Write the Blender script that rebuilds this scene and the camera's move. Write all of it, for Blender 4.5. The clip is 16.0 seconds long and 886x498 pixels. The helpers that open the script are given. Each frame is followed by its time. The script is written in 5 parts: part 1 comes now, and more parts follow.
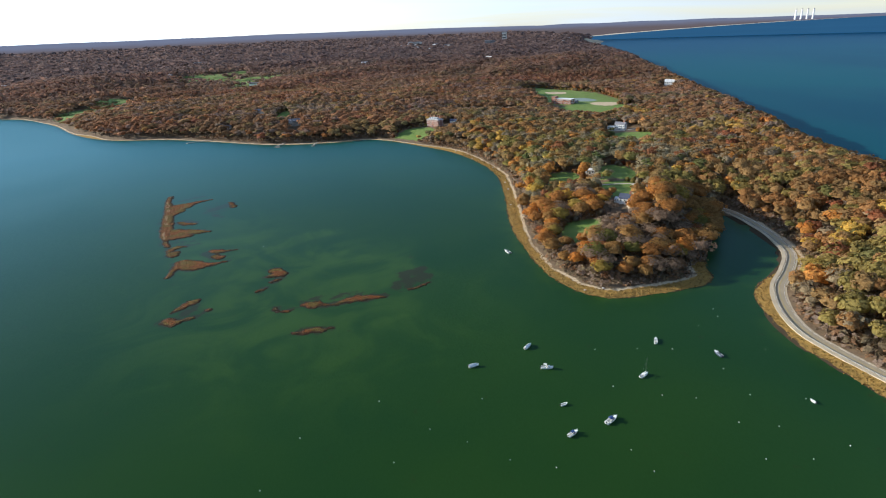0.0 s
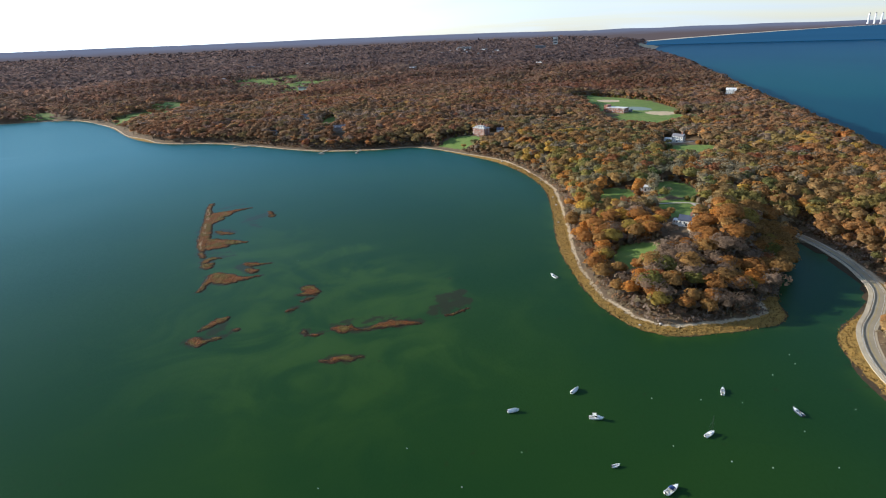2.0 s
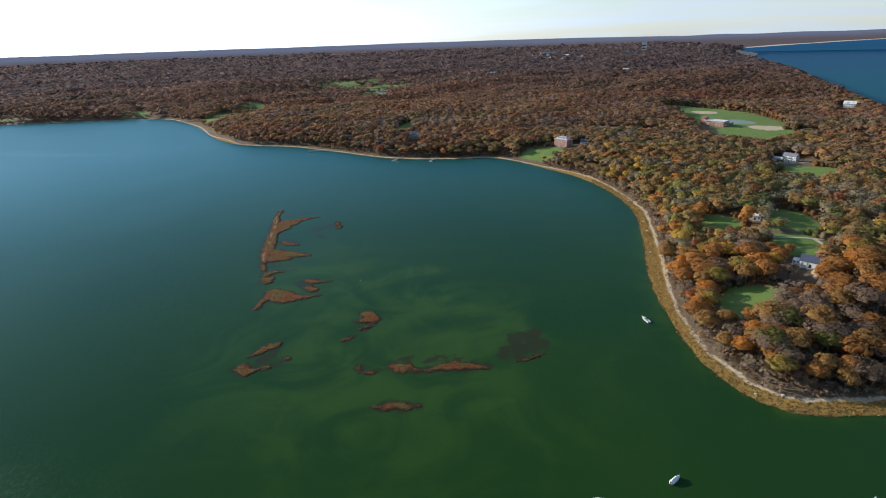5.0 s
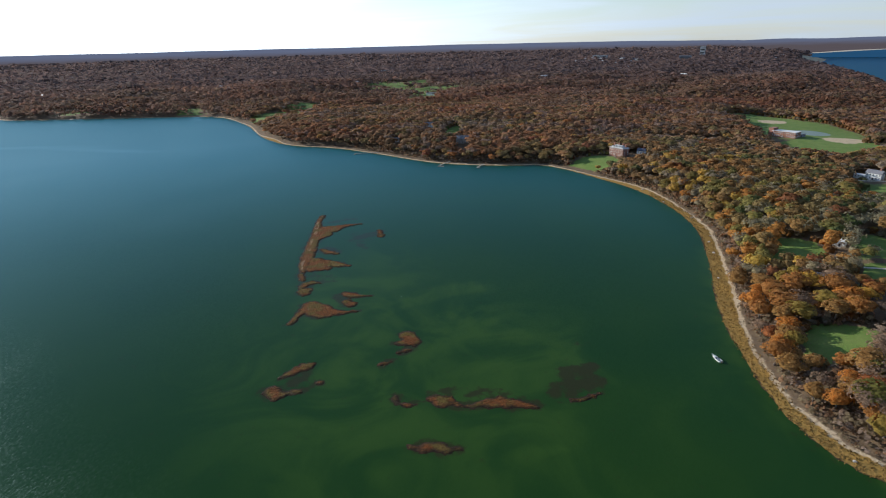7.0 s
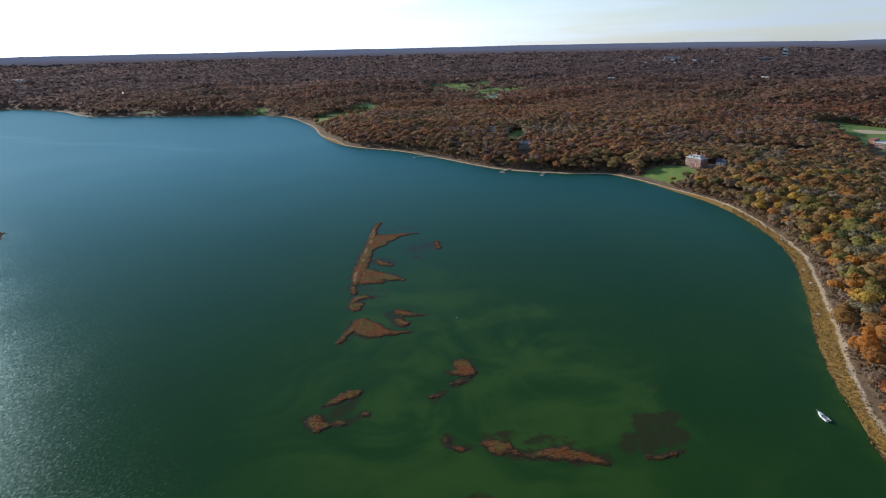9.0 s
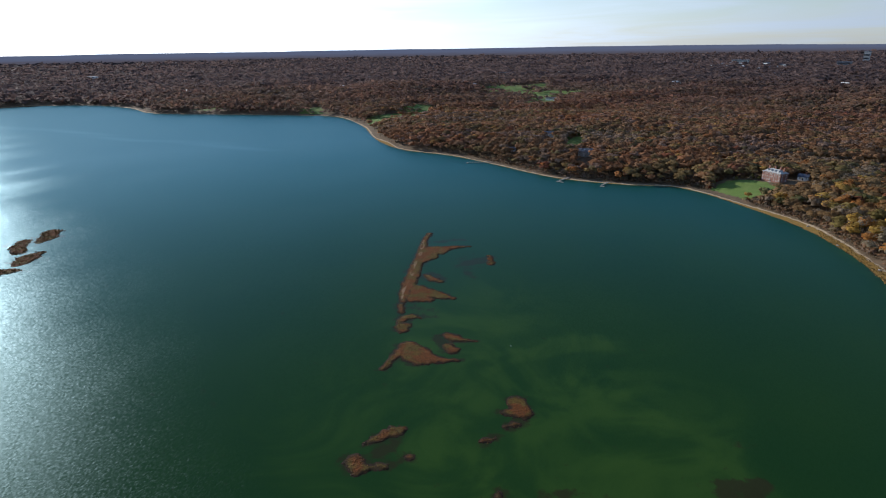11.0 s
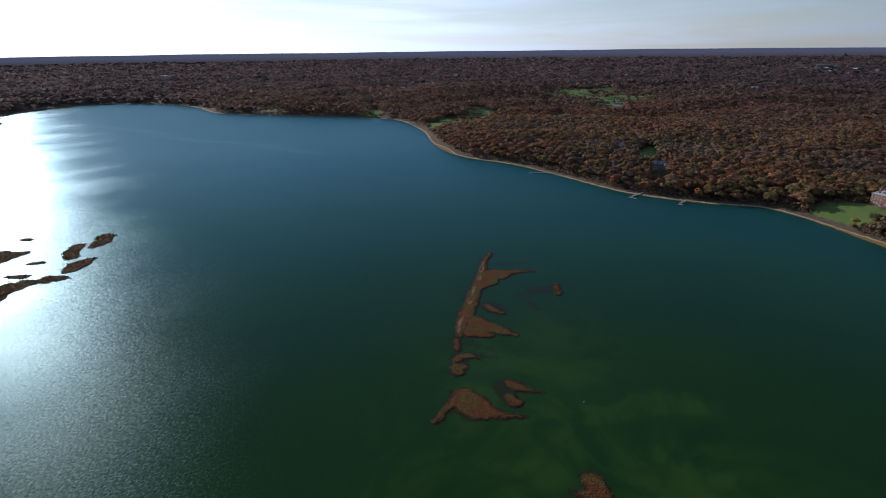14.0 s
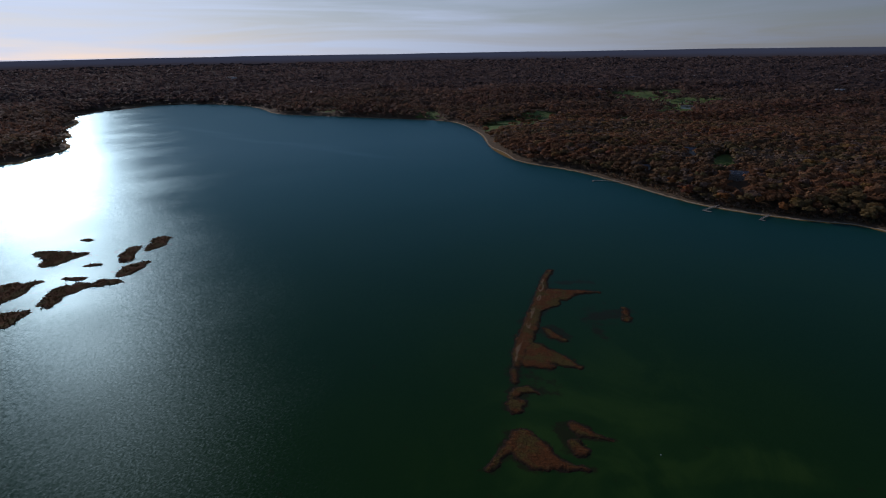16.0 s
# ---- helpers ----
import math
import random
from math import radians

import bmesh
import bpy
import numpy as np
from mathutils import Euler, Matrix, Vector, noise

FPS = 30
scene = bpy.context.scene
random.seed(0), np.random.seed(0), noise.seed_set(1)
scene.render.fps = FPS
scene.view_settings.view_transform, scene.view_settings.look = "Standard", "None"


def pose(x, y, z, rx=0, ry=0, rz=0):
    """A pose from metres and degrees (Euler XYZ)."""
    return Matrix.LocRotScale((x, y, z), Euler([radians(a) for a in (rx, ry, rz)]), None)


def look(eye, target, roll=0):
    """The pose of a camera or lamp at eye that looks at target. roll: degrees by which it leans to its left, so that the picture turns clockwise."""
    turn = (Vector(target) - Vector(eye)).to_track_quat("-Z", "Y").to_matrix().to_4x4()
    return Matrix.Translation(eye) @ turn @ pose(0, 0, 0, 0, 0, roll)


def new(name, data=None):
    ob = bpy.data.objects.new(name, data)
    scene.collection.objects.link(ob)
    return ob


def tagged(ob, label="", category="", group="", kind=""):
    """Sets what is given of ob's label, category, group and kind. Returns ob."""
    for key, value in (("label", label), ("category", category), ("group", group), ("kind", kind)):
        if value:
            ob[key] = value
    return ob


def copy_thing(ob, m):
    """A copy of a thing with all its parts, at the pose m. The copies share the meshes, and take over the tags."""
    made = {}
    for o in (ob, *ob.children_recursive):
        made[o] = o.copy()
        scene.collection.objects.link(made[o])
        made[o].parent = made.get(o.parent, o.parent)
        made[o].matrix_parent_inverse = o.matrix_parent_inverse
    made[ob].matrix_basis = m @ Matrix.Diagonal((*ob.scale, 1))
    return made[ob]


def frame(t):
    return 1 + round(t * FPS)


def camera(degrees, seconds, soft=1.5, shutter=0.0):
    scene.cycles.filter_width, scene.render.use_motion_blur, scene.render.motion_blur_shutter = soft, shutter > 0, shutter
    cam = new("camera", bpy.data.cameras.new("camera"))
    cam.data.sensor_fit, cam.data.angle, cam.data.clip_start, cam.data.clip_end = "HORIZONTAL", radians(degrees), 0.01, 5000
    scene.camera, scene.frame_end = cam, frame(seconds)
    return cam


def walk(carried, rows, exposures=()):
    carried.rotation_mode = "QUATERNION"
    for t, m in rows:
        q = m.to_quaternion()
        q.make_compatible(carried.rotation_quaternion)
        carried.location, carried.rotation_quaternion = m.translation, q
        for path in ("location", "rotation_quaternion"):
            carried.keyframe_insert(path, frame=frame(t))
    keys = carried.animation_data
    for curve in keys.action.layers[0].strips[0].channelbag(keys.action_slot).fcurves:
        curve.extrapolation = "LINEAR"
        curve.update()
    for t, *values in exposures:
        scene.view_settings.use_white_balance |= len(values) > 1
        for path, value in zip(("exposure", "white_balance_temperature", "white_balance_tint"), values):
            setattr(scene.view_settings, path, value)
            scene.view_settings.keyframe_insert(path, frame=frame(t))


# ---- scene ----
# The camera, flown over a bay, and its way.
cam = camera(77.503, 16.0, soft=1.05)
ROWS = [
    (0, 0.00, 0.00, 150.00, 0.001, -21.940, -2.372),
    (0.5, 1.66, 6.90, 151.31, 1.283, -21.848, -2.696),
    (1, 1.77, 13.37, 151.28, 2.367, -21.631, -2.647),
    (1.5, 1.09, 19.68, 151.27, 3.440, -21.475, -2.300),
    (2, 1.43, 26.32, 151.61, 4.811, -21.341, -2.359),
    (2.5, 1.35, 32.91, 151.59, 6.336, -21.184, -2.326),
    (3, 0.61, 39.59, 151.46, 7.720, -21.048, -2.218),
    (3.5, -0.87, 45.77, 151.54, 8.945, -20.919, -1.934),
    (4, -1.50, 52.43, 151.81, 10.273, -20.831, -2.051),
    (6.5, -11.98, 85.35, 152.06, 15.912, -20.445, -1.427),
    (7, -13.88, 91.27, 152.36, 17.217, -20.393, -1.407),
    (7.5, -16.33, 97.89, 152.76, 18.618, -20.398, -1.442),
    (8, -18.79, 104.48, 153.23, 20.215, -20.358, -1.518),
    (8.5, -21.96, 110.52, 153.50, 21.750, -20.291, -1.381),
    (9, -25.02, 116.47, 153.69, 23.377, -20.215, -1.301),
    (11.5, -44.24, 144.97, 156.27, 29.588, -20.077, -0.775),
    (12, -48.07, 150.61, 156.33, 30.411, -20.015, -0.751),
    (12.5, -51.60, 156.17, 156.46, 30.913, -19.911, -1.032),
    (13, -56.80, 161.25, 157.59, 31.511, -19.978, -0.671),
    (13.5, -61.27, 166.67, 158.26, 32.943, -19.971, -0.616),
    (14, -65.43, 172.55, 158.00, 34.467, -19.888, -0.677),
    (14.5, -69.95, 178.95, 157.30, 36.149, -19.784, -1.033),
    (15, -76.28, 183.87, 157.34, 37.429, -19.860, -0.485),
    (15.5, -81.10, 188.32, 157.77, 38.759, -19.861, -0.302),
    (16, -84.12, 193.33, 158.76, 40.217, -19.751, -0.922),
]
EXPOSURES = [(0.0, 0.62, 6350, 9), (3.5, 0.46, 6300, 9), (7.0, 0.12, 6200, 10), (9.0, 0.03, 6100, 11), (11.5, -0.2, 5950, 12), (12.5, -0.32, 5900, 13), (14.0, -0.7, 5900, 16), (15.0, -1.3, 5900, 18), (16.0, -1.85, 5900, 20)]
walk(cam, [(t, pose(x, y, z, 90 + pitch, 0, yaw) @ pose(0, 0, 0, 0, 0, roll)) for t, x, y, z, yaw, pitch, roll in ROWS], EXPOSURES)

# ---- light ----
SUN_AZIMUTH, SUN_HEIGHT = 77.0, 18.5  # degrees to the left of +y, degrees up
world = bpy.data.worlds.new("sky")
scene.world = world
world.use_nodes = True
wn, wl = world.node_tree.nodes, world.node_tree.links
sky = wn.new("ShaderNodeTexSky")
sky.sky_type, sky.sun_disc = "NISHITA", False
sky.sun_elevation, sky.sun_rotation = radians(SUN_HEIGHT), radians(-SUN_AZIMUTH)
sky.altitude, sky.air_density, sky.dust_density, sky.ozone_density = 100, 1.0, 0.35, 2.5
coords = wn.new("ShaderNodeTexCoord")
stretch = wn.new("ShaderNodeMapping")
stretch.inputs["Scale"].default_value = (1.3, 1.3, 20.0)
stretch.inputs["Rotation"].default_value = (0.06, 0.03, 0.5)
cirrus = wn.new("ShaderNodeTexNoise")
cirrus.inputs["Scale"].default_value, cirrus.inputs["Detail"].default_value = 1.6, 7.0
cirrus.inputs["Roughness"].default_value, cirrus.inputs["Distortion"].default_value = 0.55, 0.6
wisps = wn.new("ShaderNodeMapRange")
wisps.inputs["From Min"].default_value, wisps.inputs["From Max"].default_value = 0.40, 0.64
wisps.inputs["To Min"].default_value, wisps.inputs["To Max"].default_value = 0.45, 0.95
veil = wn.new("ShaderNodeMix")
veil.data_type = "RGBA"
wl.new(coords.outputs["Generated"], stretch.inputs["Vector"])
wl.new(stretch.outputs["Vector"], cirrus.inputs["Vector"])
wl.new(cirrus.outputs["Fac"], wisps.inputs["Value"])
split = wn.new("ShaderNodeSeparateXYZ")
low_sky = wn.new("ShaderNodeMapRange")
low_sky.inputs["From Min"].default_value, low_sky.inputs["From Max"].default_value = 0.05, 0.27
low_sky.inputs["To Min"].default_value, low_sky.inputs["To Max"].default_value = 1.0, 0.1
thin = wn.new("ShaderNodeMath")
thin.operation = "MULTIPLY"
wl.new(coords.outputs["Generated"], split.inputs["Vector"])
wl.new(split.outputs["Z"], low_sky.inputs["Value"])
wl.new(wisps.outputs["Result"], thin.inputs[0])
wl.new(low_sky.outputs["Result"], thin.inputs[1])
# thin cloud is brighter the nearer it lies to the sun
toward = Vector((-math.sin(radians(SUN_AZIMUTH)) * math.cos(radians(SUN_HEIGHT)), math.cos(radians(SUN_AZIMUTH)) * math.cos(radians(SUN_HEIGHT)), math.sin(radians(SUN_HEIGHT))))
facing = wn.new("ShaderNodeVectorMath")
facing.operation = "DOT_PRODUCT"
facing.inputs[1].default_value = toward


def sky_math(op, a, b):
    t = wn.new("ShaderNodeMath")
    t.operation = op
    for k, v in enumerate((a, b)):
        if isinstance(v, float):
            t.inputs[k].default_value = v
        else:
            wl.new(v, t.inputs[k])
    return t.outputs[0]


sunward = sky_math("MAXIMUM", facing.outputs["Value"], 0.0)
leeward = sky_math("MINIMUM", facing.outputs["Value"], 0.0)
aureole = sky_math("ADD", sky_math("MULTIPLY", sky_math("MULTIPLY", sunward, sunward), 2.6), sky_math("ADD", sky_math("MULTIPLY", leeward, 0.4), 0.8))
cloud = wn.new("ShaderNodeVectorMath")
cloud.operation = "SCALE"
cloud.inputs[0].default_value = (5.0, 5.8, 6.6)
wl.new(coords.outputs["Generated"], facing.inputs[0])
wl.new(aureole, cloud.inputs["Scale"])
wl.new(cloud.outputs["Vector"], veil.inputs["B"])
wl.new(thin.outputs[0], veil.inputs["Factor"])
wl.new(sky.outputs["Color"], veil.inputs["A"])
wl.new(veil.outputs["Result"], wn["Background"].inputs["Color"])
wn["Background"].inputs["Strength"].default_value = 0.135

sun = new("sun", bpy.data.lights.new("sun", "SUN"))
sun.data.energy, sun.data.angle, sun.data.color = 5.0, radians(0.55), (1.0, 0.92, 0.80)
sun.matrix_world = look(toward * 400, (0, 0, 0))


# ---- materials ----
def material(name, colour, rough=0.8, metal=0.0, grain=0.0, size=1.0, bump=0.0, second=None, spec=0.5, coords="Object"):
    """A surface with grain at one size, stains at eight times that, and relief."""
    m = bpy.data.materials.new(name)
    m.use_nodes = True
    n, l = m.node_tree.nodes, m.node_tree.links
    b = n["Principled BSDF"]
    b.inputs["Roughness"].default_value, b.inputs["Metallic"].default_value = rough, metal
    b.inputs["Specular IOR Level"].default_value = spec
    b.inputs["Base Color"].default_value = (*colour, 1)
    if grain or bump:
        tc = n.new("ShaderNodeTexCoord")
        fine, broad = n.new("ShaderNodeTexNoise"), n.new("ShaderNodeTexNoise")
        fine.inputs["Scale"].default_value, fine.inputs["Detail"].default_value = 1 / size, 5
        broad.inputs["Scale"].default_value, broad.inputs["Detail"].default_value = 1 / (8 * size), 3
        both = n.new("ShaderNodeMath")
        both.operation = "MULTIPLY_ADD"
        both.inputs[1].default_value = 0.5
        half = n.new("ShaderNodeMath")
        half.operation = "MULTIPLY"
        half.inputs[1].default_value = 0.5
        mix = n.new("ShaderNodeMix")
        mix.data_type = "RGBA"
        other = second or [c * (1 - grain) for c in colour]
        mix.inputs["A"].default_value, mix.inputs["B"].default_value = (*colour, 1), (*other, 1)
        ramp = n.new("ShaderNodeMapRange")
        ramp.inputs["From Min"].default_value, ramp.inputs["From Max"].default_value = 0.35, 0.65
        l.new(tc.outputs[coords], fine.inputs["Vector"])
        l.new(tc.outputs[coords], broad.inputs["Vector"])
        l.new(broad.outputs["Fac"], half.inputs[0])
        l.new(fine.outputs["Fac"], both.inputs[0])
        l.new(half.outputs[0], both.inputs[2])
        l.new(both.outputs[0], ramp.inputs["Value"])
        l.new(ramp.outputs["Result"], mix.inputs["Factor"])
        l.new(mix.outputs["Result"], b.inputs["Base Color"])
        if bump:
            bp = n.new("ShaderNodeBump")
            bp.inputs["Strength"].default_value, bp.inputs["Distance"].default_value = bump, size * 0.3
            l.new(fine.outputs["Fac"], bp.inputs["Height"])
            l.new(bp.outputs["Normal"], b.inputs["Normal"])
    return m


def nodes_of(name):
    m = bpy.data.materials.new(name)
    m.use_nodes = True
    n, l = m.node_tree.nodes, m.node_tree.links
    return m, n, l, n["Principled BSDF"]


def noise_node(n, l, vector, scale, detail=4.0, rough=0.55):
    t = n.new("ShaderNodeTexNoise")
    t.inputs["Scale"].default_value, t.inputs["Detail"].default_value, t.inputs["Roughness"].default_value = scale, detail, rough
    l.new(vector, t.inputs["Vector"])
    return t.outputs["Fac"]


def math_node(n, l, op, a, b=None, c=None):
    t = n.new("ShaderNodeMath")
    t.operation = op
    for i, v in enumerate((a, b, c)):
        if v is None:
            continue
        if isinstance(v, (int, float)):
            t.inputs[i].default_value = v
        else:
            l.new(v, t.inputs[i])
    return t.outputs[0]


def step_node(n, l, value, low, high, top=1.0):
    t = n.new("ShaderNodeMapRange")
    t.interpolation_type = "SMOOTHSTEP"
    t.inputs["From Min"].default_value, t.inputs["From Max"].default_value, t.inputs["To Max"].default_value = low, high, top
    l.new(value, t.inputs["Value"])
    return t.outputs["Result"]


def mix_node(n, l, factor, a, b):
    t = n.new("ShaderNodeMix")
    t.data_type = "RGBA"
    for key, v in (("Factor", factor), ("A", a), ("B", b)):
        if isinstance(v, tuple):
            t.inputs[key].default_value = (*v, 1)
        elif isinstance(v, (int, float)):
            t.inputs[key].default_value = v
        else:
            l.new(v, t.inputs[key])
    return t.outputs["Result"]


def attribute_node(n, name):
    t = n.new("ShaderNodeAttribute")
    t.attribute_name = name
    return t


def ground_material():
    """Marsh grass at the water's edge, a strip of sand, leaf litter inland; lawns, sand and courts where the ground is so covered."""
    m, n, l, b = nodes_of("shore_ground")
    pos = n.new("ShaderNodeNewGeometry").outputs["Position"]
    inland = attribute_node(n, "inland").outputs["Fac"]
    cover = n.new("ShaderNodeSeparateColor")
    l.new(attribute_node(n, "cover").outputs["Color"], cover.inputs["Color"])
    beach = attribute_node(n, "beach").outputs["Fac"]
    big, mid, fine = noise_node(n, l, pos, 0.02), noise_node(n, l, pos, 0.12), noise_node(n, l, pos, 0.9, 5)
    litter = mix_node(n, l, step_node(n, l, mid, 0.35, 0.65), (0.12, 0.082, 0.05), (0.20, 0.135, 0.08))
    litter = mix_node(n, l, step_node(n, l, fine, 0.4, 0.7), litter, (0.15, 0.115, 0.075))
    marsh = mix_node(n, l, step_node(n, l, mid, 0.38, 0.62), (0.31, 0.185, 0.045), (0.22, 0.138, 0.038))
    marsh = mix_node(n, l, step_node(n, l, fine, 0.35, 0.75, 0.7), marsh, (0.34, 0.205, 0.06))
    sand = mix_node(n, l, step_node(n, l, fine, 0.35, 0.75), (0.54, 0.43, 0.29), (0.38, 0.285, 0.18))
    grass = mix_node(n, l, step_node(n, l, mid, 0.3, 0.7), (0.115, 0.190, 0.040), (0.155, 0.215, 0.055))
    grass = mix_node(n, l, step_node(n, l, fine, 0.45, 0.8, 0.6), grass, (0.14, 0.14, 0.06))
    wander = math_node(n, l, "MULTIPLY_ADD", math_node(n, l, "SUBTRACT", mid, 0.5), 7.0, inland)
    wander = math_node(n, l, "MULTIPLY_ADD", math_node(n, l, "SUBTRACT", fine, 0.5), 2.5, wander)
    edge = math_node(n, l, "SUBTRACT", wander, beach)
    colour = mix_node(n, l, step_node(n, l, edge, -0.6, 0.4), marsh, sand)
    colour = mix_node(n, l, step_node(n, l, math_node(n, l, "SUBTRACT", edge, math_node(n, l, "MULTIPLY_ADD", big, 3.6, 0.5)), -0.7, 0.9), colour, litter)
    colour = mix_node(n, l, step_node(n, l, wander, 0.4, 1.8), (0.05, 0.035, 0.02), colour)
    rag = math_node(n, l, "MULTIPLY", math_node(n, l, "SUBTRACT", mid, 0.5), 0.8)
    for out, what in (("Red", grass), ("Green", sand), ("Blue", (0.20, 0.26, 0.24))):
        spread = math_node(n, l, "ADD", cover.outputs[out], rag) if out != "Blue" else cover.outputs[out]
        colour = mix_node(n, l, step_node(n, l, spread, -0.03, 0.05), colour, what)
    l.new(colour, b.inputs["Base Color"])
    b.inputs["Roughness"].default_value, b.inputs["Specular IOR Level"].default_value = 0.95, 0.2
    bump = n.new("ShaderNodeBump")
    bump.inputs["Strength"].default_value, bump.inputs["Distance"].default_value = 0.7, 0.5
    l.new(fine, bump.inputs["Height"])
    l.new(bump.outputs["Normal"], b.inputs["Normal"])
    return m


def water_material():
    """Murky green bay water over sand and weed, bluer where it is deep, with small wind waves."""
    m, n, l, b = nodes_of("bay_water")
    pos = n.new("ShaderNodeNewGeometry").outputs["Position"]
    bed = n.new("ShaderNodeSeparateColor")
    l.new(attribute_node(n, "bed").outputs["Color"], bed.inputs["Color"])
    broad, mid = noise_node(n, l, pos, 0.006, 3), noise_node(n, l, pos, 0.05, 5)
    murk = mix_node(n, l, step_node(n, l, broad, 0.35, 0.65), (0.0105, 0.039, 0.0082), (0.0150, 0.046, 0.0078))
    swirl = n.new("ShaderNodeTexNoise")
    swirl.inputs["Scale"].default_value, swirl.inputs["Detail"].default_value, swirl.inputs["Distortion"].default_value = 0.016, 4.0, 2.2
    l.new(pos, swirl.inputs["Vector"])
    ripple = math_node(n, l, "MULTIPLY_ADD", math_node(n, l, "SUBTRACT", mid, 0.5), 0.35, bed.outputs["Red"])
    bars = math_node(n, l, "MULTIPLY", step_node(n, l, swirl.outputs["Fac"], 0.36, 0.66), math_node(n, l, "MINIMUM", math_node(n, l, "MULTIPLY", bed.outputs["Red"], 1.6), 0.6))
    ripple = math_node(n, l, "ADD", ripple, math_node(n, l, "SUBTRACT", bars, 0.12))
    murk = mix_node(n, l, step_node(n, l, ripple, 0.0, 1.1, 0.75), murk, (0.038, 0.082, 0.013))
    away = n.new("ShaderNodeVectorMath")
    away.operation = "DISTANCE"
    away.inputs[1].default_value = (-40, 270, 0)
    l.new(pos, away.inputs[0])
    murk = mix_node(n, l, step_node(n, l, away.outputs["Value"], 150, 800), murk, (0.0060, 0.081, 0.076))
    tufts = noise_node(n, l, pos, 0.16, 5, 0.65)
    weed = math_node(n, l, "MULTIPLY_ADD", math_node(n, l, "SUBTRACT", tufts, 0.5), 2.8, bed.outputs["Green"])
    murk = mix_node(n, l, step_node(n, l, weed, 0.32, 0.95, 0.85), murk, (0.027, 0.025, 0.009))
    stretched = n.new("ShaderNodeMapping")
    stretched.inputs["Rotation"].default_value, stretched.inputs["Scale"].default_value = (0, 0, 0.25), (1.0, 0.4, 1.0)
    l.new(pos, stretched.inputs["Vector"])
    deep = mix_node(n, l, step_node(n, l, noise_node(n, l, stretched.outputs["Vector"], 0.0016, 3), 0.42, 0.58), (0.006, 0.070, 0.090), (0.005, 0.050, 0.080))
    reach = n.new("ShaderNodeSeparateXYZ")
    l.new(pos, reach.inputs["Vector"])
    deep = mix_node(n, l, step_node(n, l, reach.outputs["Y"], 1200, 3600), deep, (0.004, 0.042, 0.090))
    murk = mix_node(n, l, bed.outputs["Blue"], murk, deep)
    l.new(murk, b.inputs["Base Color"])
    b.inputs["Roughness"].default_value, b.inputs["Specular IOR Level"].default_value = 1.0, 0.0
    waves = n.new("ShaderNodeMapping")
    waves.inputs["Rotation"].default_value, waves.inputs["Scale"].default_value = (0, 0, 0.5), (1.0, 0.5, 1.0)
    waves.inputs["Location"].default_value = (9137.3, 8911.7, 13.4)
    l.new(pos, waves.inputs["Vector"])
    chop = n.new("ShaderNodeTexNoise")
    chop.inputs["Scale"].default_value, chop.inputs["Detail"].default_value, chop.inputs["Roughness"].default_value = 1.5, 2.0, 0.6
    l.new(waves.outputs["Vector"], chop.inputs["Vector"])
    gusts = noise_node(n, l, waves.outputs["Vector"], 0.012, 3)
    slope = None
    for op, a, by in (("SUBTRACT", chop.outputs["Color"], (0.5, 0.5, 0.5)), ("MULTIPLY", None, (1.0, 1.0, 0.0)), ("SCALE", None, math_node(n, l, "MULTIPLY_ADD", gusts, 0.4, 0.28)), ("ADD", None, (0.0, 0.0, 1.0)), ("NORMALIZE", None, None)):
        t = n.new("ShaderNodeVectorMath")
        t.operation = op
        l.new(a or slope, t.inputs[0])
        if isinstance(by, tuple):
            t.inputs[1].default_value = by
        elif by:
            l.new(by, t.inputs["Scale"])
        slope = t.outputs[0]
    sheen = n.new("ShaderNodeBsdfGlossy")
    sheen.distribution = "BECKMANN"
    sheen.inputs["Color"].default_value, sheen.inputs["Roughness"].default_value = (0.60, 0.87, 1.0, 1), 0.34
    l.new(math_node(n, l, "MULTIPLY_ADD", math_node(n, l, "SUBTRACT", gusts, 0.5), 0.16, 0.41), sheen.inputs["Roughness"])
    fresnel = n.new("ShaderNodeFresnel")
    fresnel.inputs["IOR"].default_value = 1.33
    l.new(slope, sheen.inputs["Normal"])
    # waves hide one another at a low angle, so the gloss levels off
    levelled = math_node(n, l, "POWER", fresnel.outputs[0], 1.2)
    share = math_node(n, l, "MULTIPLY", levelled, math_node(n, l, "MULTIPLY_ADD", bed.outputs["Blue"], -0.50, 0.76))
    share = math_node(n, l, "MINIMUM", share, 0.25)
    share = math_node(n, l, "MULTIPLY_ADD", attribute_node(n, "slick").outputs["Fac"], 0.05, share)
    both = n.new("ShaderNodeMixShader")
    l.new(share, both.inputs[0])
    l.new(b.outputs[0], both.inputs[1])
    l.new(sheen.outputs[0], both.inputs[2])
    l.new(both.outputs[0], n["Material Output"].inputs["Surface"])
    return m


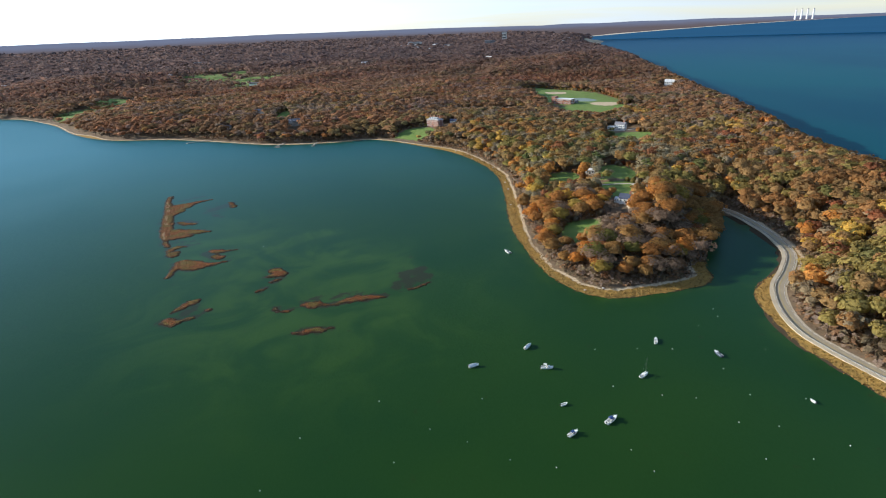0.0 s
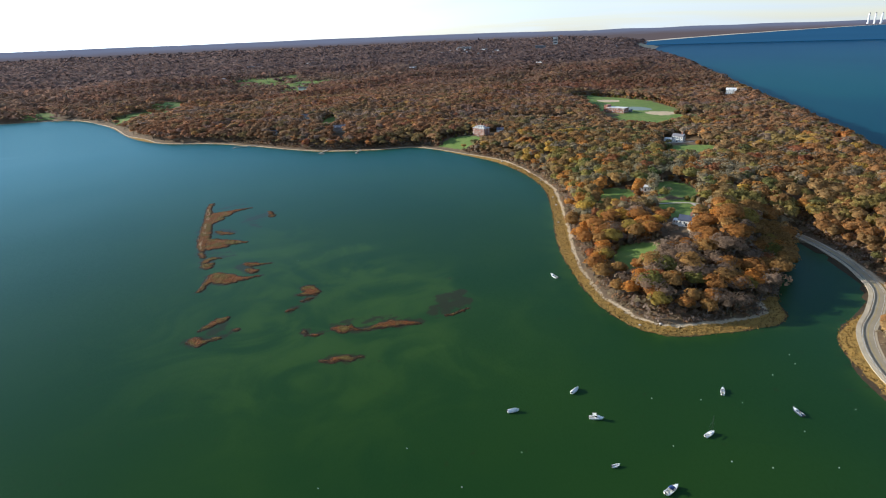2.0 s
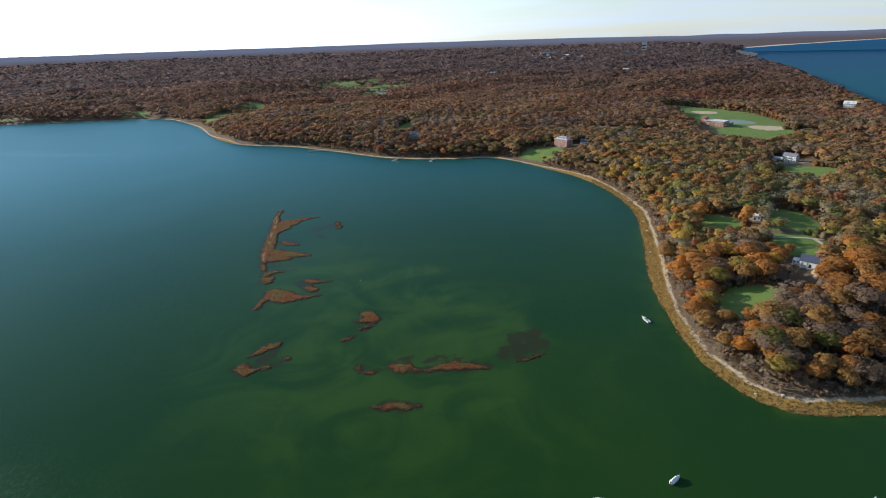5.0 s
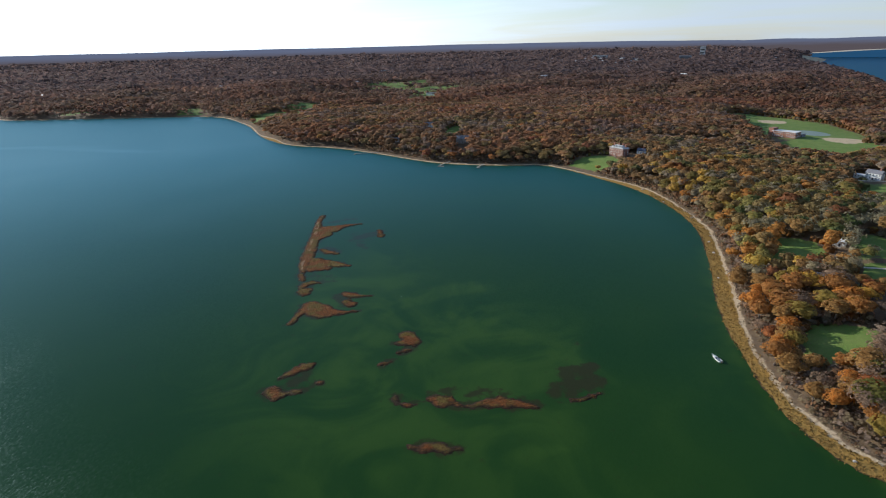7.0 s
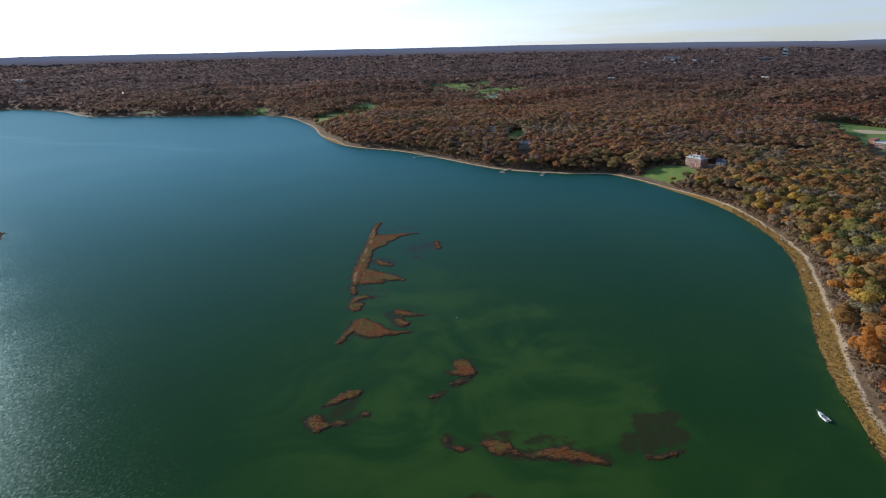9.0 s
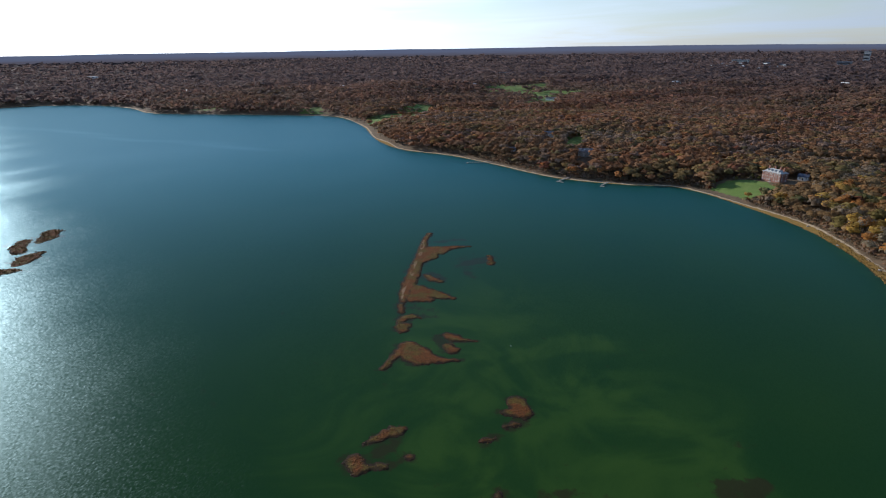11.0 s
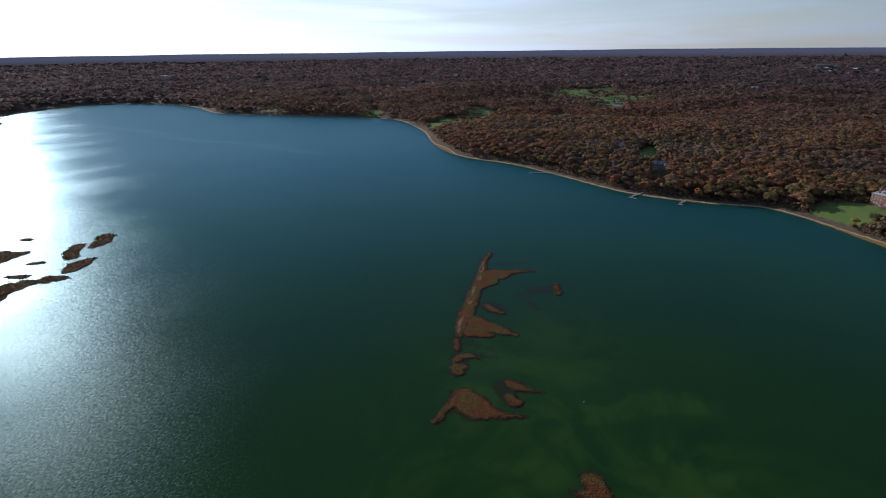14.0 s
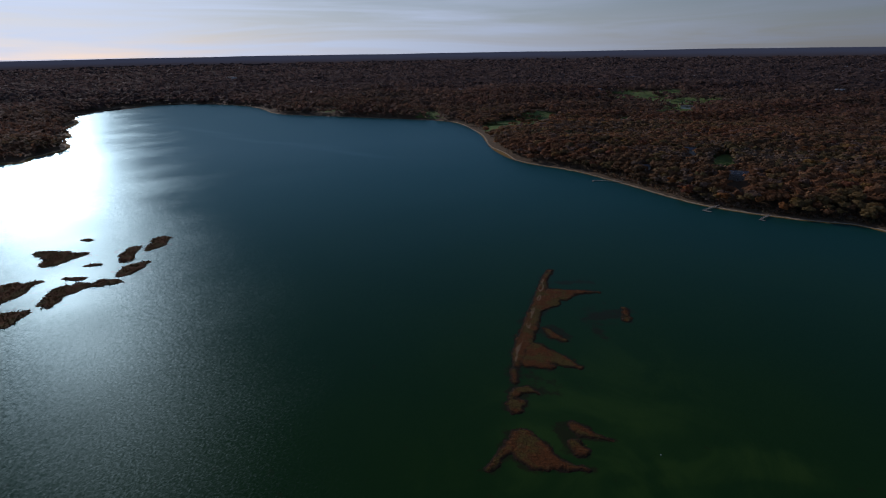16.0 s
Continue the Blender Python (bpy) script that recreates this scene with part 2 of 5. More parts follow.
def leaf_material(name, clear):
    """Leaves whose colour is that of the kind of plant, with spots, dry edges and painted dark gaps; clear: the share
    of light that they let through.
    """
    m, n, l, b = nodes_of(name)
    tint = attribute_node(n, "tint").outputs["Color"]
    pos = n.new("ShaderNodeNewGeometry").outputs["Position"]
    spots, gaps = noise_node(n, l, pos, 0.55, 3), noise_node(n, l, pos, 1.1, 5, 0.7)
    dry = mix_node(n, l, 0.35, tint, (0.09, 0.06, 0.04))
    leafy = mix_node(n, l, step_node(n, l, spots, 0.4, 0.7), tint, dry)
    # twigs and the shade of gaps between leaves, put into the colour
    gap_shade = mix_node(n, l, 0.34, leafy, (0.03, 0.022, 0.017))
    shown = mix_node(n, l, step_node(n, l, gaps, 0.47, 0.60), leafy, gap_shade)
    l.new(shown, b.inputs["Base Color"])
    b.inputs["Roughness"].default_value, b.inputs["Specular IOR Level"].default_value = 0.85, 0.15
    bump = n.new("ShaderNodeBump")
    bump.inputs["Strength"].default_value, bump.inputs["Distance"].default_value, bump.invert = 0.9, 0.9, True
    l.new(gaps, bump.inputs["Height"])
    l.new(bump.outputs["Normal"], b.inputs["Normal"])
    through_leaf = n.new("ShaderNodeBsdfTranslucent")
    l.new(shown, through_leaf.inputs["Color"])
    both = n.new("ShaderNodeMixShader")
    both.inputs[0].default_value = clear
    l.new(b.outputs[0], both.inputs[1])
    l.new(through_leaf.outputs[0], both.inputs[2])
    l.new(both.outputs[0], n["Material Output"].inputs["Surface"])
    return m


def marsh_material():
    """Cordgrass: dark wet mud at the edge, rust inside, ochre and pale wrack in patches."""
    m, n, l, b = nodes_of("marsh_cordgrass")
    pos = n.new("ShaderNodeNewGeometry").outputs["Position"]
    lift = attribute_node(n, "lift").outputs["Fac"]
    broad, mid, fine = noise_node(n, l, pos, 0.085), noise_node(n, l, pos, 0.22, 5), noise_node(n, l, pos, 1.4, 5)
    inner = mix_node(n, l, step_node(n, l, broad, 0.44, 0.58), (0.155, 0.052, 0.013), (0.115, 0.080, 0.017))
    inner = mix_node(n, l, step_node(n, l, fine, 0.35, 0.7, 0.7), inner, (0.055, 0.026, 0.010))
    inner = mix_node(n, l, step_node(n, l, mid, 0.60, 0.68, 0.25), inner, (0.15, 0.10, 0.045))
    strewn = math_node(n, l, "MULTIPLY_ADD", math_node(n, l, "SUBTRACT", fine, 0.5), 1.6, attribute_node(n, "wrack").outputs["Fac"])
    inner = mix_node(n, l, step_node(n, l, strewn, 0.4, 0.85, 0.65), inner, (0.33, 0.23, 0.14))
    ragged = math_node(n, l, "MULTIPLY_ADD", math_node(n, l, "SUBTRACT", mid, 0.5), 3.0, lift)
    l.new(mix_node(n, l, step_node(n, l, ragged, 0.2, 2.8), (0.026, 0.017, 0.010), inner), b.inputs["Base Color"])
    b.inputs["Roughness"].default_value, b.inputs["Specular IOR Level"].default_value = 0.95, 0.15
    bump = n.new("ShaderNodeBump")
    bump.inputs["Strength"].default_value, bump.inputs["Distance"].default_value = 0.9, 0.6
    l.new(fine, bump.inputs["Height"])
    l.new(bump.outputs["Normal"], b.inputs["Normal"])
    return m


GROUND, WATER, LEAVES, SEDGE = ground_material(), water_material(), leaf_material("autumn_leaves", 0.5), leaf_material("cordgrass_blades", 0.12)
BARK = material("grey_bark", (0.16, 0.125, 0.10), 0.95, grain=0.5, size=0.6, bump=0.5)
MARSH = marsh_material()
ASPHALT = material("worn_asphalt", (0.34, 0.285, 0.20), 0.9, grain=0.25, size=1.2, bump=0.2)
SAND = material("beach_sand", (0.50, 0.42, 0.30), 0.95, grain=0.3, size=0.8, bump=0.4)
GELCOAT = material("white_gelcoat", (0.87, 0.87, 0.85), 0.3, grain=0.08, size=0.7)
CREAM = material("cream_deck", (0.66, 0.64, 0.58), 0.6, grain=0.12, size=0.4)
CANVAS = material("blue_canvas", (0.05, 0.11, 0.32), 0.85, grain=0.3, size=0.3, bump=0.3)
NAVY = material("dark_blue_hull", (0.05, 0.07, 0.13), 0.35, grain=0.2, size=0.6)
DARK = material("black_motor", (0.03, 0.03, 0.035), 0.4, grain=0.2, size=0.2)
GLASS = material("dark_glass", (0.02, 0.03, 0.04), 0.08, grain=0.2, size=0.5)
ALLOY = material("alloy_tube", (0.7, 0.7, 0.7), 0.3, 1.0, grain=0.1, size=0.2)
BRICK = material("red_brick", (0.36, 0.17, 0.12), 0.9, grain=0.35, size=0.35, bump=0.3)
WHITE = material("white_paint", (0.8, 0.8, 0.77), 0.6, grain=0.1, size=0.8)
SLATE = material("grey_slate", (0.22, 0.22, 0.24), 0.75, grain=0.35, size=0.6, bump=0.4)
ROOF_WHITE = material("pale_roof_membrane", (0.72, 0.72, 0.70), 0.7, grain=0.12, size=2.0)
ROOF_BLUE = material("dark_blue_roof", (0.07, 0.085, 0.13), 0.55, grain=0.3, size=0.6, bump=0.3)
TIMBER = material("weathered_timber", (0.42, 0.38, 0.33), 0.9, grain=0.35, size=0.4, bump=0.4)
STONE = material("pale_boulder", (0.5, 0.46, 0.4), 0.9, grain=0.4, size=0.4, bump=0.6)
PAINT_YELLOW = material("yellow_road_paint", (0.45, 0.33, 0.08), 0.8, grain=0.3, size=0.5)
STEEL = material("galvanised_steel", (0.36, 0.36, 0.35), 0.6, 0.6, grain=0.2, size=0.4)
BUOY = material("white_buoy_plastic", (0.82, 0.82, 0.80), 0.4, grain=0.1, size=0.2)
CONCRETE = material("pale_concrete", (0.5, 0.48, 0.46), 0.9, grain=0.2, size=1.5)


# ---- the plan ----
WEST_SHORE = [(-6800, -900), (-1700, -200), (-1195, 370), (-1204, 459), (-1235, 510), (-1300, 549), (-1410, 559), (-1450, 604), (-1565, 617), (-1750, 713), (-1897, 727), (-2016, 889), (-2060, 1060),
              (-1876, 1180), (-1660, 1175), (-1475, 1105), (-1385, 1112), (-1215, 1160), (-1050, 1205), (-920, 1222), (-765, 1112), (-645, 985), (-575, 925), (-513, 893), (-430, 882)]
BAY_SHORE = [(-345, 848), (-255, 806), (-200, 797), (-140, 803), (-105, 812), (-70, 795), (-30, 755), (15, 703), (46, 637), (60, 574), (60, 513), (56, 452), (54.6, 409), (58.4, 361.6), (64, 327),
             (73.6, 303), (86.8, 288), (102, 284), (123, 287), (145, 292.6), (158, 297), (167.5, 309), (169, 322), (177, 338), (189, 358), (206, 384), (219, 405), (227, 418)]
ROAD_SHORE = [(232, 404), (232.5, 387), (231, 358), (224, 334), (208, 312), (190, 298), (178, 283.5), (173, 267), (170, 245), (171, 226), (174, 214), (176.5, 203), (179, 192), (181, 182), (190, 150), (215, 90), (270, 0), (350, -160), (560, -520)]
SOUND_SHORE = [(900, -420), (560, 20), (425, 300), (415, 494), (443, 644), (467, 753), (526, 1013), (602, 1421), (735, 2093), (905, 3200), (1000, 3690), (1270, 4430), (1180, 4500), (1000, 4560), (1150, 4800), (1700, 6800), (-6800, 6800)]


def curved(points, steps):
    """A smooth line through the given points (Catmull-Rom), closed."""
    p = np.array(points, float)
    a, b, c, d = np.roll(p, 1, 0), p, np.roll(p, -1, 0), np.roll(p, -2, 0)
    t = (np.arange(steps) / steps)[:, None, None]
    q = 0.5 * (2 * b + (c - a) * t + (2 * a - 5 * b + 4 * c - d) * t**2 + (3 * b - a - 3 * c + d) * t**3)
    return q.transpose(1, 0, 2).reshape(-1, 2)


SHORE = curved(WEST_SHORE + BAY_SHORE + ROAD_SHORE + SOUND_SHORE, 4)


def inland_of(x, y):
    """Metres from the water's edge, less than nought on the water."""
    x, y = np.ravel(x).astype(float), np.ravel(y).astype(float)
    best, inside = np.full(len(x), 1e18), np.zeros(len(x), bool)
    for (ax, ay), (bx, by) in zip(SHORE, np.roll(SHORE, -1, 0)):
        dx, dy = bx - ax, by - ay
        u = np.clip(((x - ax) * dx + (y - ay) * dy) / (dx * dx + dy * dy + 1e-9), 0, 1)
        best = np.minimum(best, (x - ax - u * dx) ** 2 + (y - ay - u * dy) ** 2)
        if ay != by:
            inside ^= ((ay > y) != (by > y)) & (x < dx * (y - ay) / dy + ax)
    return np.sqrt(best) * np.where(inside, 1, -1)


def waves_of(x, y, size, seed):
    """Smooth hills and hollows from -1 to 1 of about that size in metres."""
    rng, out = np.random.default_rng(seed), 0
    for k in range(7):
        turn, phase, s = rng.uniform(0, 6.28), rng.uniform(0, 6.28), size * rng.uniform(0.6, 1.6)
        out = out + np.sin((x * math.cos(turn) + y * math.sin(turn)) * 6.28 / s + phase)
    return out / 4.0


ROAD = [(231, 436), (236, 418), (238.5, 388), (236, 358), (229, 333), (212, 308), (197, 290), (187.5, 272), (181.5, 253), (180, 236), (183.5, 220), (188, 207), (192, 196), (203, 165), (228, 105), (285, 15), (370, -150)]


def along(points, steps):
    return curved([2 * np.array(points[0]) - points[1]] + list(points) + [2 * np.array(points[-1]) - points[-2]], steps)[steps:-2 * steps + 1]


ROAD_LINE = along(ROAD, 8)


def road_gap(x, y):
    best = np.full(np.shape(x), 1e18)
    for (ax, ay), (bx, by) in zip(ROAD_LINE[:-1], ROAD_LINE[1:]):
        dx, dy = bx - ax, by - ay
        u = np.clip(((x - ax) * dx + (y - ay) * dy) / (dx * dx + dy * dy + 1e-9), 0, 1)
        best = np.minimum(best, (x - ax - u * dx) ** 2 + (y - ay - u * dy) ** 2)
    return np.sqrt(best)


# Open grass: middle, half widths, turn in degrees.
LAWNS = [(-34, 808, 30, 28, 10), (95, 958, 60, 16, -10), (266, 1085, 74, 135, 0), (238, 1225, 58, 68, 0), (246, 918, 56, 62, 10), (243, 684, 30, 36, 0), (118, 512, 15, 24, 0), (172, 520, 16, 32, 0), (158, 462, 19, 26, 0),
         (106, 386, 18, 13, 20), (-735, 1205, 70, 70, 20), (-755, 1345, 50, 75, 10), (-585, 1890, 85, 150, 10), (-820, 1985, 65, 130, 0), (-712, 1998, 52, 140, 0), (-580, 1405, 22, 42, 10), (-550, 1665, 48, 42, 0), (-392, 850, 14, 16, 0), (-262, 965, 14, 60, 12), (-1030, 1262, 26, 70, 35), (-1330, 1200, 50, 30, 30)]
SANDS = [(250, 1190, 24, 26, 0), (292, 980, 25, 26, 20), (152, 410, 7, 12, -30), (165, 432, 5, 16, 10), (1010, 3720, 40, 120, -18), (1140, 4080, 110, 430, -20), (-578, 1402, 9, 13, 0), (-742, 1192, 10, 7, 0), (-716, 1214, 9, 7, 0), (-800, 1960, 9, 14, 0)]
COURTS = [(273, 1055, 24, 34, 0)]


def ovals(x, y, shapes):
    best = np.full(np.shape(x), -9.0)
    for cx, cy, a, b, turn in shapes:
        c, s = math.cos(radians(turn)), math.sin(radians(turn))
        u, v = ((x - cx) * c + (y - cy) * s) / a, (-(x - cx) * s + (y - cy) * c) / b
        best = np.maximum(best, 1 - np.sqrt(u * u + v * v))
    return best


def level_of(x, y, d):
    """The ground's height where it lies d metres inland."""
    shelf = np.where(d < 0, np.maximum(-2.5, 0.10 * d - 0.15), 0.075 * np.minimum(d, 16) + 0.02)
    up = np.clip(d - 17, 0, None)
    bank = (9 + 5 * waves_of(x, y, 420, 3)) * (1 - np.exp(-up / 26))
    hills = (5 + (9 + 9 * np.clip((np.hypot(x, y) - 900) / 600, 0, 1)) * waves_of(x, y, 900, 5) + (3 + 4 * np.clip((np.hypot(x, y) - 900) / 600, 0, 1)) * waves_of(x, y, 230, 8)) * (1 - np.exp(-up / 160))
    hills = hills * (1 - 0.85 * np.clip((np.hypot(x, y - 150) - 1700) / 1500, 0, 1))
    hills = hills * (1 - 0.7 * np.exp(-((x - 270) ** 2 + (y - 1040) ** 2) / 250**2))
    bluff = 16 * np.exp(-(np.clip(470 + (y - 753) * 0.2 - x, 0, None) / 120) ** 2) * np.clip(up / 30, 0, 1) * (y < 3000) * (x > 150)
    bluff = bluff + 18 * np.exp(-(((x - 173) / 25) ** 2 + ((y - 383) / 42) ** 2)) * np.clip(up / 14, 0, 1)
    r = np.hypot(x, y - 150)
    away = np.clip((r - 1500) / 3400, 0, 1) ** 1.25 * 58 * np.clip(up / 200, 0, 1)
    z = shelf + bank + np.clip(hills, -4, None) * np.clip(up / 40, 0, 1) + bluff + away
    near = np.clip(1.6 - road_gap(x, y) / 7.0, 0, 1) * (d > 0) * (x > 150) * (y < 440)
    return z * (1 - near) + 1.5 * near


def part(name, bm, mat, parent=None, label="", smooth=False):
    """Links a bmesh as one mesh object under a thing or under a part."""
    me = bpy.data.meshes.new(name)
    bmesh.ops.recalc_face_normals(bm, faces=bm.faces)
    bm.to_mesh(me)
    bm.free()
    me.materials.append(mat)
    if smooth:
        me.polygons.foreach_set("use_smooth", [True] * len(me.polygons))
    ob = new(name, me)
    ob.parent = parent
    if label:
        ob["label"] = label
    return ob


def raw_mesh(name, verts, faces, mat, smooth=False):
    """A mesh object from arrays: n x 3 places and m x 4 (or 3) corners."""
    me = bpy.data.meshes.new(name)
    verts, faces = np.ascontiguousarray(verts, np.float32), np.ascontiguousarray(faces, np.int32)
    me.vertices.add(len(verts))
    me.vertices.foreach_set("co", verts.ravel())
    me.loops.add(faces.size)
    me.loops.foreach_set("vertex_index", faces.ravel())
    me.polygons.add(len(faces))
    me.polygons.foreach_set("loop_start", np.arange(0, faces.size, faces.shape[1], dtype=np.int32))
    me.update(calc_edges=True)
    me.polygons.foreach_set("use_smooth", np.full(len(faces), smooth))
    me.materials.append(mat)
    return new(name, me)


def sheet(xs, ys):
    nx, ny = len(xs), len(ys)
    gx, gy = np.meshgrid(xs, ys)
    i = np.arange(nx * ny).reshape(ny, nx)
    faces = np.stack([i[:-1, :-1], i[:-1, 1:], i[1:, 1:], i[1:, :-1]], -1).reshape(-1, 4)
    return gx.ravel(), gy.ravel(), faces


def spaced(low, a, b, high, step, grow=1.12):
    """Coordinates: even steps from a to b, wider and wider steps out to low and high."""
    out, s, v = list(np.arange(a, b, step)), step, b
    while v < high:
        out.append(v)
        s = min(s * grow, 160)
        v += s
    s, v = step, a
    while v > low:
        s = min(s * grow, 160)
        v -= s
        out.insert(0, v)
    return np.array(out)


# Houses and other built things keep the trees away: middle and reach.
YARDS = [(-4, 832, 22), (226, 1003, 34), (245, 745, 26), (487, 1190, 18), (148, 420, 9), (-227, 890, 13), (-317, 1008, 10), (145, 519, 5), (115, 451, 5), (24, 848, 11), (156, 440, 8), (-338, 905, 7)]


OPENINGS = [(118, 516, 15), (172, 528, 16), (160, 470, 18), (106, 390, 15), (243, 690, 28), (300, 960, 60), (-735, 1195, 58), (-752, 1320, 40), (-585, 1880, 68), (-815, 1980, 55), (-712, 1990, 36), (-580, 1400, 20), (-550, 1650, 46), (-1030, 1280, 20)]


def before_house(x, y, places=None):
    """How far each place lies in front of a house or clearing, on its open side to the bay: 1 at the house, 0 from 85 m off."""
    best = np.zeros(np.shape(x))
    for cx, cy, r in places or YARDS + OPENINGS:
        ux, uy = -cx - 20, 100 - cy
        n = math.hypot(ux, uy)
        ux, uy = ux / n, uy / n
        ahead, aside = (x - cx) * ux + (y - cy) * uy, np.abs((y - cy) * ux - (x - cx) * uy)
        best = np.maximum(best, np.clip(1 - ahead / (85 * max(1.0, (n / 950) ** 1.3)), 0, 1) * (ahead > -4) * (aside < r * 0.85))
    return best


# ---- ground ----
gx, gy, gf = sheet(spaced(-6500, -620, 480, 4200, 5.5, 1.07), spaced(-700, 170, 900, 5600, 5.5, 1.06))
gd = inland_of(gx, gy)
ground = raw_mesh("ground", np.stack([gx, gy, level_of(gx, gy, gd)], -1), gf, GROUND, True)
tagged(ground, "wooded ground with marshy sandy shore and lawns", "ground", kind="structure")
for name, values in (("inland", np.clip(gd, -50, 200)), ("beach", 9.5 + 2.0 * waves_of(gx, gy, 170, 12) - 6.0 * np.clip((gy - 720) / 80, 0, 1) + 12 * np.clip(1 - np.hypot(gx + 600, gy - 930) / 60, 0, 1) - 60 * np.clip(1.6 - np.abs((gx - 178) * 0.856 - (gy - 335) * 0.517) / 14, 0, 1) * (gy > 333) * (gy < 425))):
    ground.data.attributes.new(name, "FLOAT", "POINT").data.foreach_set("value", values.astype(np.float32))
cover = np.stack([np.minimum(np.maximum(ovals(gx, gy, LAWNS), np.maximum(before_house(gx, gy, OPENINGS) - 0.6, before_house(gx, gy, OPENINGS[6:]) - 0.35)), (gd - 16) / 15), ovals(gx, gy, SANDS), ovals(gx, gy, COURTS), np.ones(len(gx))], -1)
ground.data.attributes.new("cover", "FLOAT_COLOR", "POINT").data.foreach_set("color", cover.astype(np.float32).ravel())

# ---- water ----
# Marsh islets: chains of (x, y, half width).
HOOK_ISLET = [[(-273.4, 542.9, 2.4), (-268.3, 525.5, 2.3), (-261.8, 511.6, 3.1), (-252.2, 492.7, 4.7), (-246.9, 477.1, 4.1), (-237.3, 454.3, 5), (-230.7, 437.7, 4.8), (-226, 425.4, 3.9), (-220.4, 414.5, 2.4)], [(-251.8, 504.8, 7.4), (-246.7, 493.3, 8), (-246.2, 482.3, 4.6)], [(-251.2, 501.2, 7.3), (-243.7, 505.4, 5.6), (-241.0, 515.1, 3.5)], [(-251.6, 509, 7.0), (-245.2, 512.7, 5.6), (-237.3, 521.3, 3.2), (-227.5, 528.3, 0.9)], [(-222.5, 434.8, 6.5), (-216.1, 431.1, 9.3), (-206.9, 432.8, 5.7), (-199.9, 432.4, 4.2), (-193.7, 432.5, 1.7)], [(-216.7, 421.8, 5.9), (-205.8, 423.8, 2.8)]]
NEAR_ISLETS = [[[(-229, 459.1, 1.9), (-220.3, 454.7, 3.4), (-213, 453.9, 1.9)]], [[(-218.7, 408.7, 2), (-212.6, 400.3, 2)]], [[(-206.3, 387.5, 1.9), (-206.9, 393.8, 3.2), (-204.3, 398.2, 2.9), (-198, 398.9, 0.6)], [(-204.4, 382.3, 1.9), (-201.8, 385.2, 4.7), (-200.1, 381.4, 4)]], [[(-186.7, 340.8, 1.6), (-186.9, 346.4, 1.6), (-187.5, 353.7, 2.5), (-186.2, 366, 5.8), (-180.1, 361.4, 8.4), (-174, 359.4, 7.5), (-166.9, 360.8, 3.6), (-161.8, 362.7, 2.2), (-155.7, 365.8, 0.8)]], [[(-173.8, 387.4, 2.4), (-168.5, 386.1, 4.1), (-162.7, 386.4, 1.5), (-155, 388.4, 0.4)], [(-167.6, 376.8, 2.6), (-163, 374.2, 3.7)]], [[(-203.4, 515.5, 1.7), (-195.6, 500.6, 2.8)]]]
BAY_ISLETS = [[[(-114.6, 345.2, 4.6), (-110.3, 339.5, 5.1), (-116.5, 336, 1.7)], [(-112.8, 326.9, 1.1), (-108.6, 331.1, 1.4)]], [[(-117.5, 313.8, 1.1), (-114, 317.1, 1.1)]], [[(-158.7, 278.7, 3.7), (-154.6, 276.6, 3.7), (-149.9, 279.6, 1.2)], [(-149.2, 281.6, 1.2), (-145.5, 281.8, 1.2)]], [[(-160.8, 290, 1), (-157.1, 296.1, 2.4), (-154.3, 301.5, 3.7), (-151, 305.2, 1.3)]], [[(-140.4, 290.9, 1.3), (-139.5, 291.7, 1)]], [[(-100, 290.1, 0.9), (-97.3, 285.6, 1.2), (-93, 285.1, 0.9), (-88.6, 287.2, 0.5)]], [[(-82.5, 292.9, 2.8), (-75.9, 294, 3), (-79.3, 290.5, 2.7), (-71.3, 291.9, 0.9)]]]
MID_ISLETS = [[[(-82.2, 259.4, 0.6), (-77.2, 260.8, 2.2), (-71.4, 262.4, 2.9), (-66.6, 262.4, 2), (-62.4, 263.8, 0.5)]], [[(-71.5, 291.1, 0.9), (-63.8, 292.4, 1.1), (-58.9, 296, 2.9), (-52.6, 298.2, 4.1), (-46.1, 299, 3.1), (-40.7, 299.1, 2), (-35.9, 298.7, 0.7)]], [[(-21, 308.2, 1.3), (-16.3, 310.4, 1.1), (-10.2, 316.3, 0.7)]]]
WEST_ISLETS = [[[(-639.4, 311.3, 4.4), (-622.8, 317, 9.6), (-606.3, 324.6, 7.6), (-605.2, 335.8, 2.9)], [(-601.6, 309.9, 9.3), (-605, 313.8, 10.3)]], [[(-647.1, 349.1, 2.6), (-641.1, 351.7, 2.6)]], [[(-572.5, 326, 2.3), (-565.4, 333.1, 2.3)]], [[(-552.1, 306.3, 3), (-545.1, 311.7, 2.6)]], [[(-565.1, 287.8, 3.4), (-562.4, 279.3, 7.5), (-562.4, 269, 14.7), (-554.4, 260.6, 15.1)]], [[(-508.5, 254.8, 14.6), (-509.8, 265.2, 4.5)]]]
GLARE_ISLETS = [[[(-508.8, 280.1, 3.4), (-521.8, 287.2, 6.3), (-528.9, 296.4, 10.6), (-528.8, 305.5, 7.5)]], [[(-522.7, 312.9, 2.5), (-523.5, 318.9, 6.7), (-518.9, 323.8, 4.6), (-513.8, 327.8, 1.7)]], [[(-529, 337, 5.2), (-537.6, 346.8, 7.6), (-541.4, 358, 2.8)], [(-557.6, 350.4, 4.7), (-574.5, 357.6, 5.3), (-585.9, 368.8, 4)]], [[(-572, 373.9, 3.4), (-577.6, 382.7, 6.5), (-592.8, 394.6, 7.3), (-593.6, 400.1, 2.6)]]]
